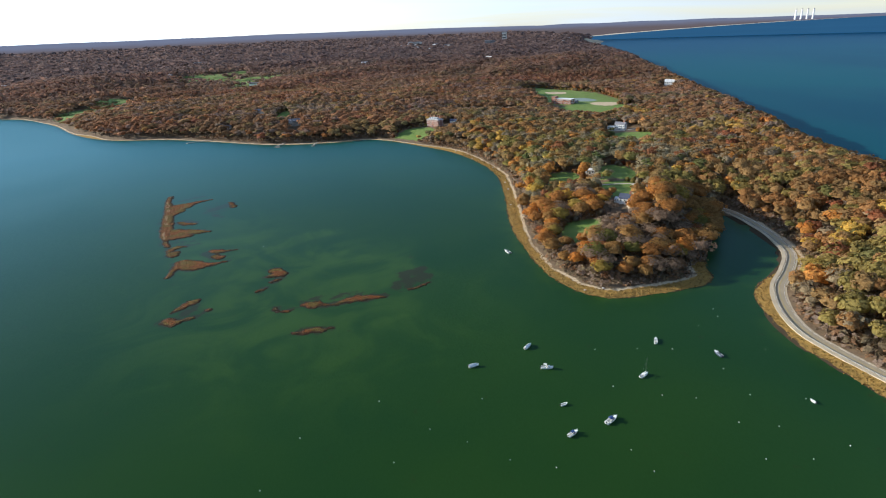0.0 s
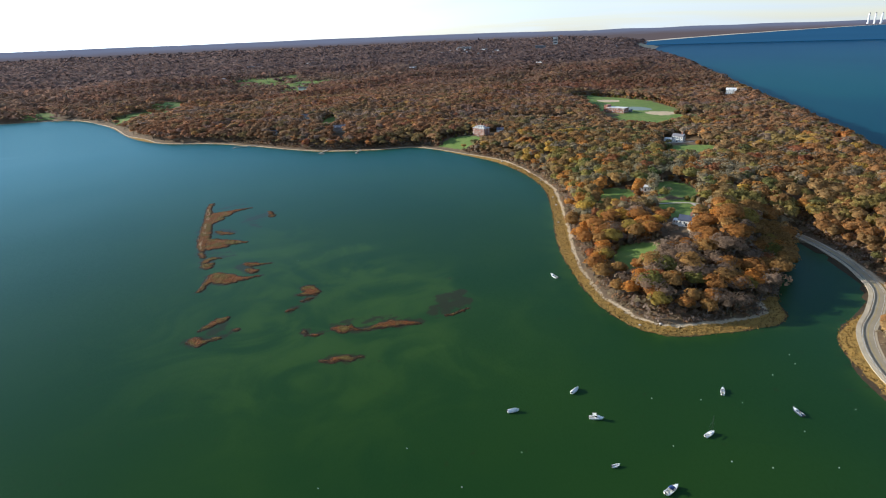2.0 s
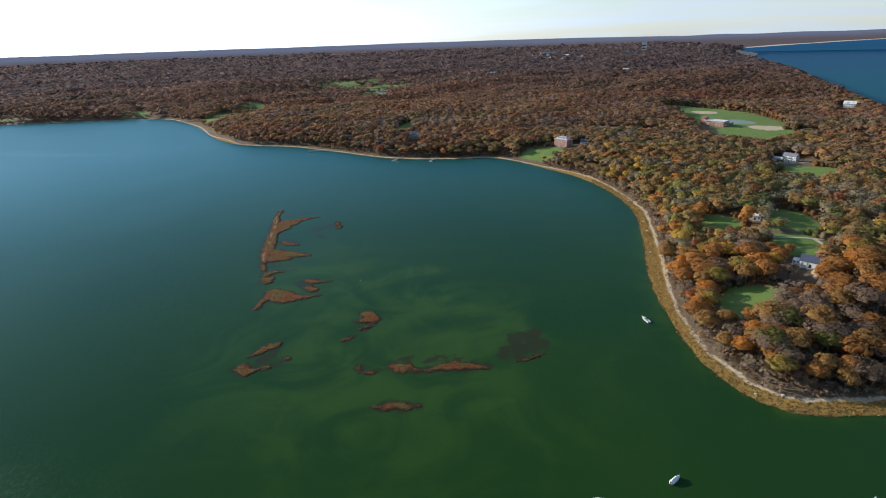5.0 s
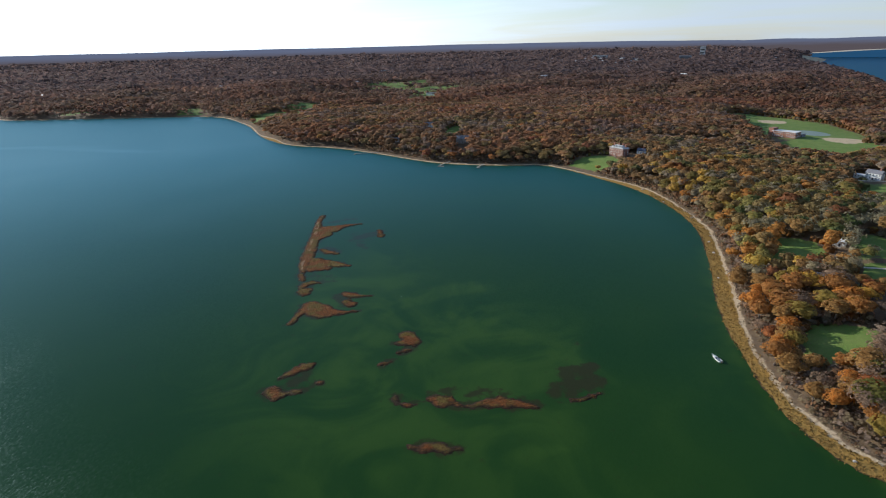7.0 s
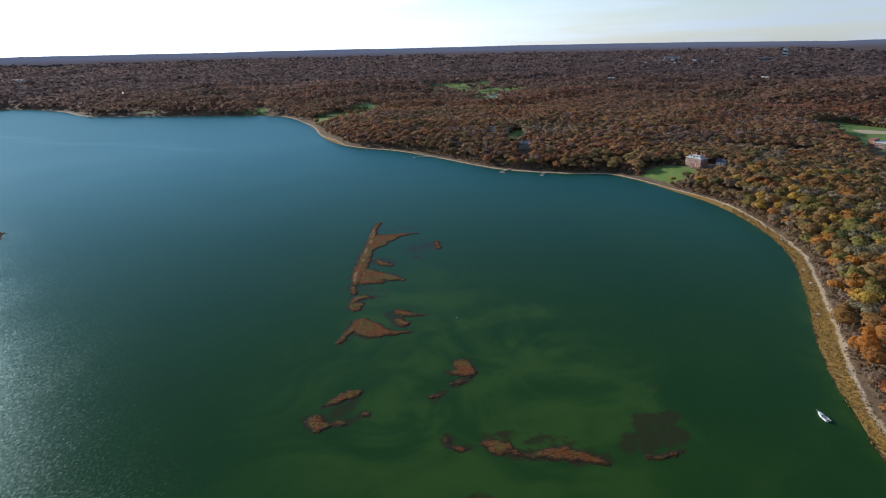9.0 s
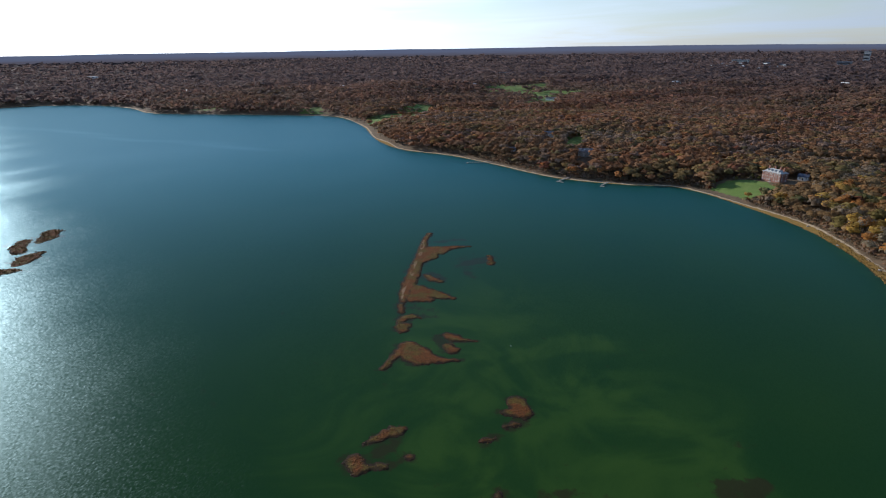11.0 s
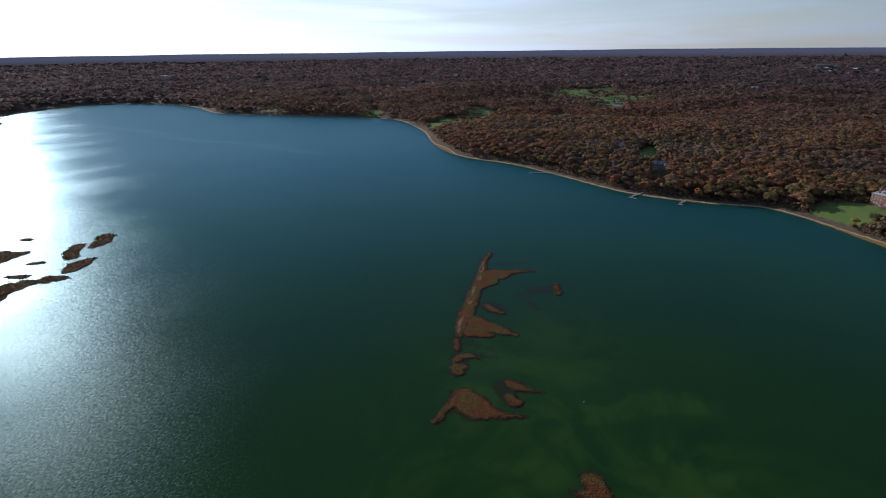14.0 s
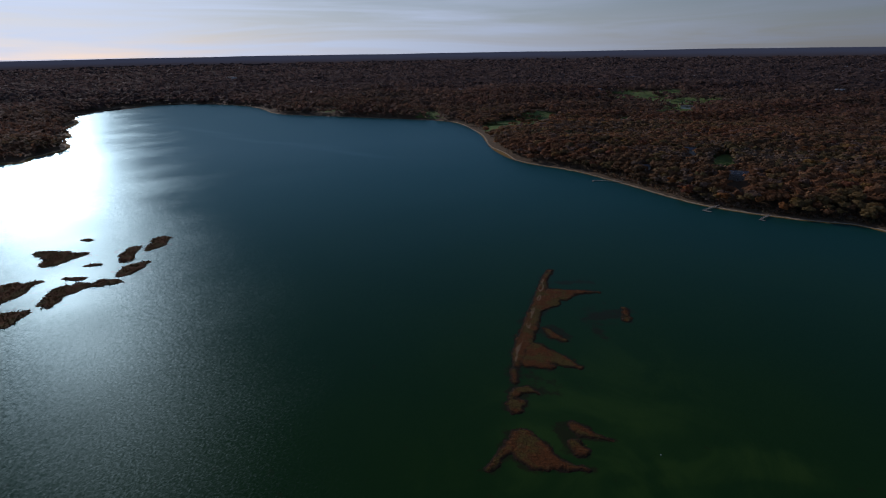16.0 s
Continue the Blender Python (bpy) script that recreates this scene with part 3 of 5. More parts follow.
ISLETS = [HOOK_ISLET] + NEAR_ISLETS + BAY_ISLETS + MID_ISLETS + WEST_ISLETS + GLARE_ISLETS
WEED_BEDS = [[(-30.8, 317.3, 3.3), (-29.2, 312.4, 3.2)], [(-26.3, 330.8, 5.4), (-15.1, 337.2, 5.4)], [(-20.2, 325.2, 8.5), (-13.7, 325.9, 7)], [(-21.9, 315.3, 5.9), (-13.5, 320.3, 3.7)], [(-25.5, 306.1, 1.8), (-22.3, 305.4, 1.3)], [(-22.1, 360, 2.1), (-17.2, 361.4, 2.1)], [(-85, 297.2, 3.3), (-78.6, 300.4, 3.3)], [(-68.9, 298.6, 1.9), (-63.5, 305.6, 2.4), (-54.6, 307.9, 2.8), (-49.7, 304.3, 2.3)], [(-39.7, 299.5, 2.2), (-37.3, 301.5, 1.8)], [(-152, 288.1, 3.6), (-149.4, 295.9, 2.6)]]
FAR_WEED_BEDS = [[(-256.8, 527.5, 3.6), (-238.2, 541.1, 3.7)], [(-211.7, 491.4, 5.7), (-200.9, 511.9, 5.8)], [(-205.3, 478.1, 3.5), (-194.5, 468.6, 2.3)], [(-228.9, 464.5, 3.9), (-215.5, 458.5, 3)], [(-177.2, 382.3, 2.4), (-166.7, 370.4, 2.8)], [(-163.1, 365.2, 2.2), (-160.2, 368.6, 1.7)]]
SHOALS = [[(-140, 332, 4), (-134, 372, 6), (-112, 408, 14), (-88, 418, 12)], [(-97, 301, 4), (-82, 313, 10), (-62, 330, 9)], [(-66, 263, 2), (-42, 266, 9), (-18, 276, 5)], [(-158, 303, 6), (-146, 329, 9), (-132, 350, 4)], [(-105, 376, 5), (-78, 364, 18), (-52, 360, 10)], [(-190, 372, 9), (-150, 372, 6), (-128, 392, 8)]]
MOTTLES = [(-19, 324, 14, 17, 0), (-62, 300, 28, 8, 10), (-213, 495, 14, 22, 20), (-203, 408, 20, 12, 0), (-148, 288, 12, 8, 0)]
SHALLOWS = [(-90, 305, 120, 115, 0), (-40, 330, 50, 60, 0), (-165, 390, 55, 90, 10), (-80, 310, 90, 70, 0)]


def chains(x, y, lines):
    """Metres inside the outline of tapered chains, less than nought outside."""
    best = np.full(np.shape(x), -1e9)
    for line in lines:
        for (ax, ay, ar), (bx, by, br) in zip(line, line[1:]):
            dx, dy = bx - ax, by - ay
            u = np.clip(((x - ax) * dx + (y - ay) * dy) / (dx * dx + dy * dy + 1e-9), 0, 1)
            best = np.maximum(best, ar + (br - ar) * u - np.hypot(x - ax - u * dx, y - ay - u * dy))
    return best


def soft_ovals(x, y, shapes, power):
    total = np.zeros(np.shape(x))
    for cx, cy, a, b, turn in shapes:
        c, s = math.cos(radians(turn)), math.sin(radians(turn))
        u, v = ((x - cx) * c + (y - cy) * s) / a, (-(x - cx) * s + (y - cy) * c) / b
        total = np.maximum(total, np.exp(-((u * u + v * v) ** power)))
    return total


wx, wy, wf = sheet(spaced(-6500, -320, 120, 4200, 2.8, 1.09), spaced(-1200, 230, 560, 5600, 2.8, 1.08))
wd = inland_of(wx, wy)
water = raw_mesh("water", np.stack([wx, wy, np.zeros(len(wx))], -1), wf, WATER, True)
tagged(water, "calm green bay water with small wind ripples", "water", kind="structure")
drift = 2.5 * waves_of(wx, wy, 26, 90) + 1.2 * waves_of(wx, wy, 9, 91)
shoal = 0.42 * soft_ovals(wx, wy, SHALLOWS, 1.0)
for k, line in enumerate(SHOALS):
    inside = chains(wx, wy, [line])
    shoal = np.maximum(shoal, 0.5 * np.clip((inside + drift + 3) / 11, 0, 1) * np.clip(inside / 6 + 1.3, 0, 1))
shallows = 0.35 * np.exp(-np.clip(-wd, 0, None) / 9.0)
weed = np.clip((chains(wx, wy, WEED_BEDS + FAR_WEED_BEDS) + drift * 0.6 + 1.5) / 3.5, 0, 1)
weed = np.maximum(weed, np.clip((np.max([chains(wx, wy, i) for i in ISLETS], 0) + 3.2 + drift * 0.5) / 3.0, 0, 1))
weed = np.maximum(weed, 0.52 * soft_ovals(wx, wy, MOTTLES, 2.0))
strait = np.clip((wx - (300 + np.clip(wy - 494, -900, None) * 0.17)) / 120, 0, 1)
bed = np.stack([np.clip(shoal + shallows, 0, 1) * (1 - strait), np.maximum(weed, 0.4 * np.exp(-np.clip(-wd, 0, None) / 2.0)), strait, np.ones(len(wx))], -1)
slick = chains(wx, wy, [[(x, y, 4.0) for x, y in [(-1574, 769), (-1342, 810), (-1060, 779), (-908, 814), (-744, 802)]]])
water.data.attributes.new("slick", "FLOAT", "POINT").data.foreach_set("value", np.clip((slick + 3.0 * waves_of(wx, wy, 120, 95) + 14) / 20, 0, 1).astype(np.float32))
water.data.attributes.new("bed", "FLOAT_COLOR", "POINT").data.foreach_set("color", bed.astype(np.float32).ravel())

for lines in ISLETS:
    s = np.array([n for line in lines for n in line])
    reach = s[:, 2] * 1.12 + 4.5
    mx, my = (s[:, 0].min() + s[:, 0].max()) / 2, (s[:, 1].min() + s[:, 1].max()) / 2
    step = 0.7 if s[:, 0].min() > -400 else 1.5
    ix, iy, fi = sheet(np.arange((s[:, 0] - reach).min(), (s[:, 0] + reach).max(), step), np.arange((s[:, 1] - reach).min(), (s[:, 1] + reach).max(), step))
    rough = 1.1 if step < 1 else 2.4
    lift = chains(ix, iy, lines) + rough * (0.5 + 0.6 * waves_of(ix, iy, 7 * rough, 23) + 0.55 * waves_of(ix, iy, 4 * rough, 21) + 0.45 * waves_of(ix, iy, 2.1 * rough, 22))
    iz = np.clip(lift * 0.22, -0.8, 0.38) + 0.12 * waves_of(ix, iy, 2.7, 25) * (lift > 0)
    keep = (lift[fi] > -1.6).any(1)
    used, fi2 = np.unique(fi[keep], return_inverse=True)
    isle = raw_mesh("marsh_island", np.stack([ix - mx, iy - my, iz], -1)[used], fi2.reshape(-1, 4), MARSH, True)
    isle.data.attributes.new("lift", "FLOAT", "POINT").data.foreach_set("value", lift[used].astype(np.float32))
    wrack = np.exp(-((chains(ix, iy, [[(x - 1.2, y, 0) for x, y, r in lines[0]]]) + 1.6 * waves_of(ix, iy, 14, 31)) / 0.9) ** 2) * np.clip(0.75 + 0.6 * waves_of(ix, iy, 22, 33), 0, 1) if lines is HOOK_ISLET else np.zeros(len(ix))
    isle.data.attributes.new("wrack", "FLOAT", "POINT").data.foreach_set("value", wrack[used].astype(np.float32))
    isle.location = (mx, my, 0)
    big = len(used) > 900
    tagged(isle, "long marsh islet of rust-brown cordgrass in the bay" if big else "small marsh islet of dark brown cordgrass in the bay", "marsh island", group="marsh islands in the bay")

# ---- far distance ----
def arc(name, mat, radius, a0, a1, low, high, steps=120):
    """A strip of distance seen far across the water: low and high give its edges from 0 to 1 along it."""
    v, f = [], []
    for i in range(steps + 1):
        u = i / steps
        a = radians(a0 + (a1 - a0) * u)
        for z in (low(u), high(u)):
            v.append((-radius * math.sin(a), 150 + radius * math.cos(a), z))
    f = [(2 * i, 2 * i + 2, 2 * i + 3, 2 * i + 1) for i in range(steps)]
    return tagged(raw_mesh(name, v, f, mat), "glowing backdrop of hazy distance beyond the open water", "backdrop", kind="structure")


# a strip that shines by itself: its daylight is part of the emission colour
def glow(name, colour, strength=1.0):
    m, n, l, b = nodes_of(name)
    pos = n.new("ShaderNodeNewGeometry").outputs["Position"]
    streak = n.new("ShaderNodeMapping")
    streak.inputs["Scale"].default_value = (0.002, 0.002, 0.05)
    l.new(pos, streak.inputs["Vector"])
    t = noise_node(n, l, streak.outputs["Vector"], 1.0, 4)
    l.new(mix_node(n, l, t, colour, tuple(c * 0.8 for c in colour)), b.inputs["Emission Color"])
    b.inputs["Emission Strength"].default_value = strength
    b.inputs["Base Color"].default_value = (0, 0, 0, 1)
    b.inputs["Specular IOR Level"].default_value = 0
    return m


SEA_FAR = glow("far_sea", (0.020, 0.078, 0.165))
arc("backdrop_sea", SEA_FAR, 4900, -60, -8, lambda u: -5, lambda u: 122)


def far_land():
    """Far wooded country under the horizon, glowing: brown below, blue above with haze painted into the colour."""
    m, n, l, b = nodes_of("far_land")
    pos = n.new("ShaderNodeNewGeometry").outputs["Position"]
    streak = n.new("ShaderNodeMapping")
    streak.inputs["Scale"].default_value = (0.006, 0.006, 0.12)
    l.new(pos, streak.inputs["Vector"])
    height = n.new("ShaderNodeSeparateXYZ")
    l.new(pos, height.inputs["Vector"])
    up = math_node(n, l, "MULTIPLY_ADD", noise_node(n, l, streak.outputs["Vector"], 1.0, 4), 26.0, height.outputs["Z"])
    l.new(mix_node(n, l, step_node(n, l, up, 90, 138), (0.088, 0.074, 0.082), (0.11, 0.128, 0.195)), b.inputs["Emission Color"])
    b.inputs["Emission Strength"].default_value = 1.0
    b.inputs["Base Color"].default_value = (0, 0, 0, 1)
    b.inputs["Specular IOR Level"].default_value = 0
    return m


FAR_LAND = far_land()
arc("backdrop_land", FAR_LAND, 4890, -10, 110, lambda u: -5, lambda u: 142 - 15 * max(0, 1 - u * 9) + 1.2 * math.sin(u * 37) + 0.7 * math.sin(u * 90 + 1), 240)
# sun glint on the far sea, painted as a glowing white strip
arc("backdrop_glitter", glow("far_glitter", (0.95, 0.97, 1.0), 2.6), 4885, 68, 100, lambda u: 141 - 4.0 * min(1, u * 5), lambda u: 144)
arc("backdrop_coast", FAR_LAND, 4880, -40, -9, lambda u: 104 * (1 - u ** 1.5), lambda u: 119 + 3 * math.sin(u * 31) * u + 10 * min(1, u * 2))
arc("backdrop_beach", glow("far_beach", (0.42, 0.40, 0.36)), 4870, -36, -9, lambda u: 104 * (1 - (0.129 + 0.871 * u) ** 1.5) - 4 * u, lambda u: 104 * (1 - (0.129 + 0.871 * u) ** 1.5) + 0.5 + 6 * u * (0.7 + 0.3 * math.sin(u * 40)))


# ---- woods ----
KINDS = {  # colour of the leaves, how many of a hundred trees
    "rust": ((0.235, 0.108, 0.05), 27), "brown": ((0.205, 0.122, 0.07), 28), "bare": ((0.215, 0.165, 0.14), 19), "olive": ((0.19, 0.155, 0.055), 12),
    "orange": ((0.33, 0.14, 0.045), 4.0), "gold": ((0.35, 0.22, 0.06), 2.6), "red": ((0.19, 0.06, 0.04), 2.5), "green": ((0.065, 0.09, 0.033), 3.5),
}
PALETTE = np.array([c for c, _ in KINDS.values()]) * (1.36, 1.43, 1.10)
SHARES = np.array([s for _, s in KINDS.values()], float) / sum(s for _, s in KINDS.values())


def leaf_cloud(rng, centres, radii, heights, tints, count, size, rough=0.3):
    """Crowns of leafy sprays: count bent four-cornered sprays about each crown's uneven outline."""
    n = len(centres)
    z = rng.uniform(-0.25, 1.0, (n, count))
    a = rng.uniform(0, 6.283, (n, count))
    s = np.sqrt(np.clip(1 - z * z, 0.02, 1))
    way = np.stack([s * np.cos(a), s * np.sin(a), z], -1)
    lobes = 1 + 0.22 * np.sin(a * 3 + rng.uniform(0, 6.28, (n, 1))) * s + 0.16 * np.sin(a * 5 + z * 6 + rng.uniform(0, 6.28, (n, 1)))
    span = np.stack([radii, radii, heights], -1)[:, None, :]
    place = centres[:, None, :] + way * span * (lobes * rng.uniform(0.72, 1.2, (n, count)))[..., None]
    normal = way * np.array((1, 1, 1.15)) + rng.normal(0, rough, way.shape)
    normal /= np.linalg.norm(normal, axis=-1, keepdims=True)
    u = np.cross(normal, rng.normal(0, 1, way.shape))
    u /= np.linalg.norm(u, axis=-1, keepdims=True)
    v = np.cross(normal, u)
    big = (radii[:, None] * size * rng.uniform(0.6, 1.35, (n, count)))[..., None]
    dent = normal * big * rng.uniform(-0.45, 0.1, (n, count))[..., None]
    corners = np.stack([place - u * big + dent, place - v * big * 0.8, place + u * big + dent, place + v * big * 0.8], 2).reshape(-1, 3)
    faces = np.arange(len(corners)).reshape(-1, 4)
    shade = tints[:, None, :] * rng.uniform(0.82, 1.18, (n, count, 1))
    return corners, faces, shade.reshape(-1, 3)


def crowns(rng, centres, radii, heights, tints, count, size, clumps=9, even=0.0):
    """Whole crowns of leafy sprays: overlapping clumps on a dome, each spray lit as part of its clump."""
    n = len(centres)
    cz = rng.uniform(-0.05, 1.0, (n, clumps))
    ca = np.arange(clumps)[None] * 2.4 + rng.uniform(-0.5, 0.5, (n, clumps)) + rng.uniform(0, 6.28, (n, 1))
    cs = np.sqrt(1 - cz * cz)
    heart = np.stack([cs * np.cos(ca), cs * np.sin(ca), cz], -1) * (0.58 * rng.uniform(0.8, 1.15, (n, clumps)))[..., None]
    which = rng.integers(0, clumps, (n, count))
    heart = np.take_along_axis(heart, which[..., None], 1)
    out = heart * 1.7 + rng.normal(0, 0.62, heart.shape)
    out[..., 2] = np.where(out[..., 2] < -0.35, -out[..., 2], out[..., 2])
    out /= np.linalg.norm(out, axis=-1, keepdims=True)
    local = heart + out * (0.44 * rng.uniform(0.8, 1.12, (n, count)))[..., None]
    span = np.stack([radii, radii, heights], -1)[:, None, :]
    place = centres[:, None, :] + local * span
    lit = local / np.linalg.norm(local, axis=-1, keepdims=True) * (0.45 - 0.15 * even) + out * (0.4 - 0.22 * even) + np.array((0, 0, 0.3 + 0.4 * even)) + rng.normal(0, 0.12 - 0.07 * even, out.shape)
    lit /= np.linalg.norm(lit, axis=-1, keepdims=True)
    normal = lit + rng.normal(0, 0.35, lit.shape)
    normal /= np.linalg.norm(normal, axis=-1, keepdims=True)
    u = np.cross(normal, rng.normal(0, 1, lit.shape))
    u /= np.linalg.norm(u, axis=-1, keepdims=True)
    v = np.cross(normal, u)
    big = (radii[:, None] * size * rng.uniform(0.55, 1.4, (n, count)))[..., None]
    corners = np.stack([place - u * big, place - v * big * 0.8, place + u * big, place + v * big * 0.8], 2).reshape(-1, 3)
    shade = tints[:, None, :] * (1 + rng.uniform(-0.14, 0.14, (n, count, 1)) * (1 - 0.6 * even))
    return corners, np.arange(len(corners)).reshape(-1, 4), shade.reshape(-1, 3), np.repeat(lit.reshape(-1, 3), 4, 0)


def crown_shells(rng, centres, radii, heights, tints, around, levels):
    """The leafy mass inside each crown: an uneven dome of lobes, flat below."""
    n = len(centres)
    a = (np.arange(around) / around * 6.283)[None, None, :] + rng.uniform(0, 6.28, (n, 1, 1))
    t = np.linspace(-0.32, 1.0, levels)[None, :, None] * 1.45
    s, z = np.cos(t), np.sin(t)
    wob = 1 + 0.20 * np.sin(a * 3 + rng.uniform(0, 6.28, (n, 1, 1)) + 2 * z) + rng.uniform(-0.17, 0.17, (n, levels, around))
    v = np.stack([s * np.cos(a) * wob, s * np.sin(a) * wob, z * wob * np.ones_like(a)], -1) * 0.9
    v = centres[:, None, None, :] + v * np.stack([radii, radii, heights], -1)[:, None, None, :]
    i = np.arange(levels * around).reshape(levels, around)
    f = np.stack([i[:-1], np.roll(i[:-1], -1, 1), np.roll(i[1:], -1, 1), i[1:]], -1).reshape(-1, 4)
    faces = (f[None] + (levels * around) * np.arange(n)[:, None, None]).reshape(-1, 4)
    shade = tints[:, None, :] * rng.uniform(0.86, 1.14, (n, len(f), 1))
    return v.reshape(-1, 3), faces, shade.reshape(-1, 3)


def trunks(rng, feet, tops, thick):
    """Four-sided tapered stems."""
    n = len(feet)
    ring = np.array([(1, 0), (0, 1), (-1, 0), (0, -1)])
    v = np.zeros((n, 8, 3))
    v[:, :4] = feet[:, None]
    v[:, 4:] = tops[:, None]
    v[:, :4, :2] += ring * thick[:, None, None]
    v[:, 4:, :2] += ring * thick[:, None, None] * 0.4
    f = np.array([(0, 1, 5, 4), (1, 2, 6, 5), (2, 3, 7, 6), (3, 0, 4, 7)])
    return v.reshape(-1, 3), (f[None] + 8 * np.arange(n)[:, None, None]).reshape(-1, 4)


def woods(name, label, clouds, mat=None):
    verts, faces, tints, lit, base = [], [], [], [], 0
    for v, f, t, *given in clouds:
        verts.append(v), faces.append(f + base), tints.append(t)
        lit.append(given[0] if given else np.zeros((len(v), 3)))
        base += len(v)
    ob = raw_mesh(name, np.concatenate(verts), np.concatenate(faces), mat or LEAVES, True)
    ob.data.normals_split_custom_set_from_vertices(np.concatenate(lit))
    t = np.concatenate(tints)
    ob.data.attributes.new("tint", "FLOAT_COLOR", "FACE").data.foreach_set("color", np.concatenate([t, np.ones((len(t), 1))], 1).astype(np.float32).ravel())
    return tagged(ob, label, "woods", kind="stuff")


def kinds_at(rng, x, y):
    """Which kind of tree grows at each place: kinds stand in loose groves; more gold and green round the houses on the point."""
    n = len(x)
    weight = np.tile(SHARES, (n, 1))
    for k in range(len(PALETTE)):
        weight[:, k] *= np.exp(1.5 * waves_of(x, y, 210, 40 + k) + 0.9 * waves_of(x, y, 70, 60 + k))
    weight[:, 4:7] *= (1 - 0.6 * np.clip((np.hypot(x, y - 100) - 620) / 200, 0, 1))[:, None]
    garden = np.exp(-(((x - 120) / 90) ** 2 + ((y - 560) / 170) ** 2))[:, None]
    weight *= 1 + garden * np.array([0.1, 0.0, 0.6, 0.8, 1.2, 1.3, 0.6, 1.2])
    slope = np.exp(-(((x - 265) / 60) ** 2 + ((y - 260) / 90) ** 2))[:, None]
    weight *= 1 + slope * np.array([0.6, -0.7, -0.8, 6.0, 3.0, 3.0, -0.3, 1.0])
    weight = np.cumsum(weight, 1)
    return (rng.uniform(0, 1, (n, 1)) * weight[:, -1:] > weight).sum(1).clip(0, len(PALETTE) - 1)


def cove_bank(x, y):
    """1 on the steep wooded bank west of the cove, 0 from some way off."""
    return np.clip(1.6 + chains(x, y, [[(178, 335, 0), (227, 416, 0)]]) / 16, 0, 1)


def open_at(x, y):
    free = ovals(x, y, LAWNS) > -0.08
    free |= ovals(x, y, SANDS + COURTS) > -0.08
    for cx, cy, r in YARDS:
        free |= (x - cx) ** 2 + (y - cy) ** 2 < r * r
    free |= before_house(x, y) > 0.62
    free |= before_house(x, y, OPENINGS[6:]) > 0.3
    copse = (waves_of(x, y, 85, 88) > 0.3) & (np.hypot(x, y) > 1100) & (x < -300)
    return free & ~copse


rng = np.random.default_rng(11)
step = 9.7
tx, ty = np.meshgrid(np.arange(-820, 620, step), np.arange(60, 1330, step))
tx, ty = (tx + rng.uniform(-5.0, 5.0, tx.shape)).ravel(), (ty + rng.uniform(-5.0, 5.0, ty.shape)).ravel()
td = inland_of(tx, ty)
bank = cove_bank(tx, ty)
edge = 13.0 + 2.0 * waves_of(tx, ty, 80, 30) - 12 * bank
keep = (td > edge) & ~open_at(tx, ty) & ((road_gap(tx, ty) > 6.8) | (ty > 445)) & (np.abs(np.arctan2(-tx, ty - 60)) < 1.9)
tx, ty, td = tx[keep], ty[keep], td[keep]
tz = level_of(tx, ty, td)
tk = kinds_at(rng, tx, ty)
radius = rng.uniform(5.2, 9.0, len(tx)) * np.clip(0.72 + (td - 14) / 60, 0.72, 1.0)
radius *= 1 - 0.6 * before_house(tx, ty)
radius *= 1 + 0.3 * bank[keep]
tall = (8.0 + 0.75 * radius + rng.uniform(-1.0, 1.5, len(tx)) + 3.0 * bank[keep]) * (1 - 0.45 * before_house(tx, ty))
grove = np.array((0.250, 0.170, 0.098)) * (1 + 0.22 * waves_of(tx, ty, 130, 77)[:, None] + 0.16 * waves_of(tx, ty, 420, 79)[:, None]) + np.array((-0.02, 0.012, 0.006)) * waves_of(tx, ty, 260, 78)[:, None]
grove = grove + np.exp(-(((tx - 130) / 110) ** 2 + ((ty - 700) / 190) ** 2))[:, None] * np.array((-0.062, 0.022, -0.012))
vivid = np.isin(tk, (4, 5, 6))[:, None]
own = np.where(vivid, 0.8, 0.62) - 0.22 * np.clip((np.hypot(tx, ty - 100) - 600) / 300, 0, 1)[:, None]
tint = PALETTE[tk] * own + grove * (1 - own)
tint = tint * np.where(tk == 2, 1.0, 0.0)[:, None] * (0.96, 1.0, 1.15) + tint * np.where(tk == 2, 0.0, 1.0)[:, None]
tint = tint * rng.uniform(0.87, 1.13, (len(tx), 1)) * 1.4 * (1 + np.exp(-(np.hypot(tx - 160, ty - 340) / 330) ** 2)[:, None] * np.array((0.20, 0.19, -0.02)))
singles = (tx > 50) & (tx < 218) & (ty > 285) & (ty < 455) & (td < 90)
sx, sy, sz, sk, sr, st = tx.copy(), ty.copy(), tz.copy(), tk.copy(), radius.copy(), tall.copy()
rest = ~singles
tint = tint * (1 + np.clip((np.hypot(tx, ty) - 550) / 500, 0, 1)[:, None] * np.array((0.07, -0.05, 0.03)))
tx, ty, tz, td, tk, radius, tall, tint = (v[rest] for v in (tx, ty, tz, td, tk, radius, tall, tint))
far_off = np.hypot(tx, ty - 100)
clouds = {"near": [], "mid": []}
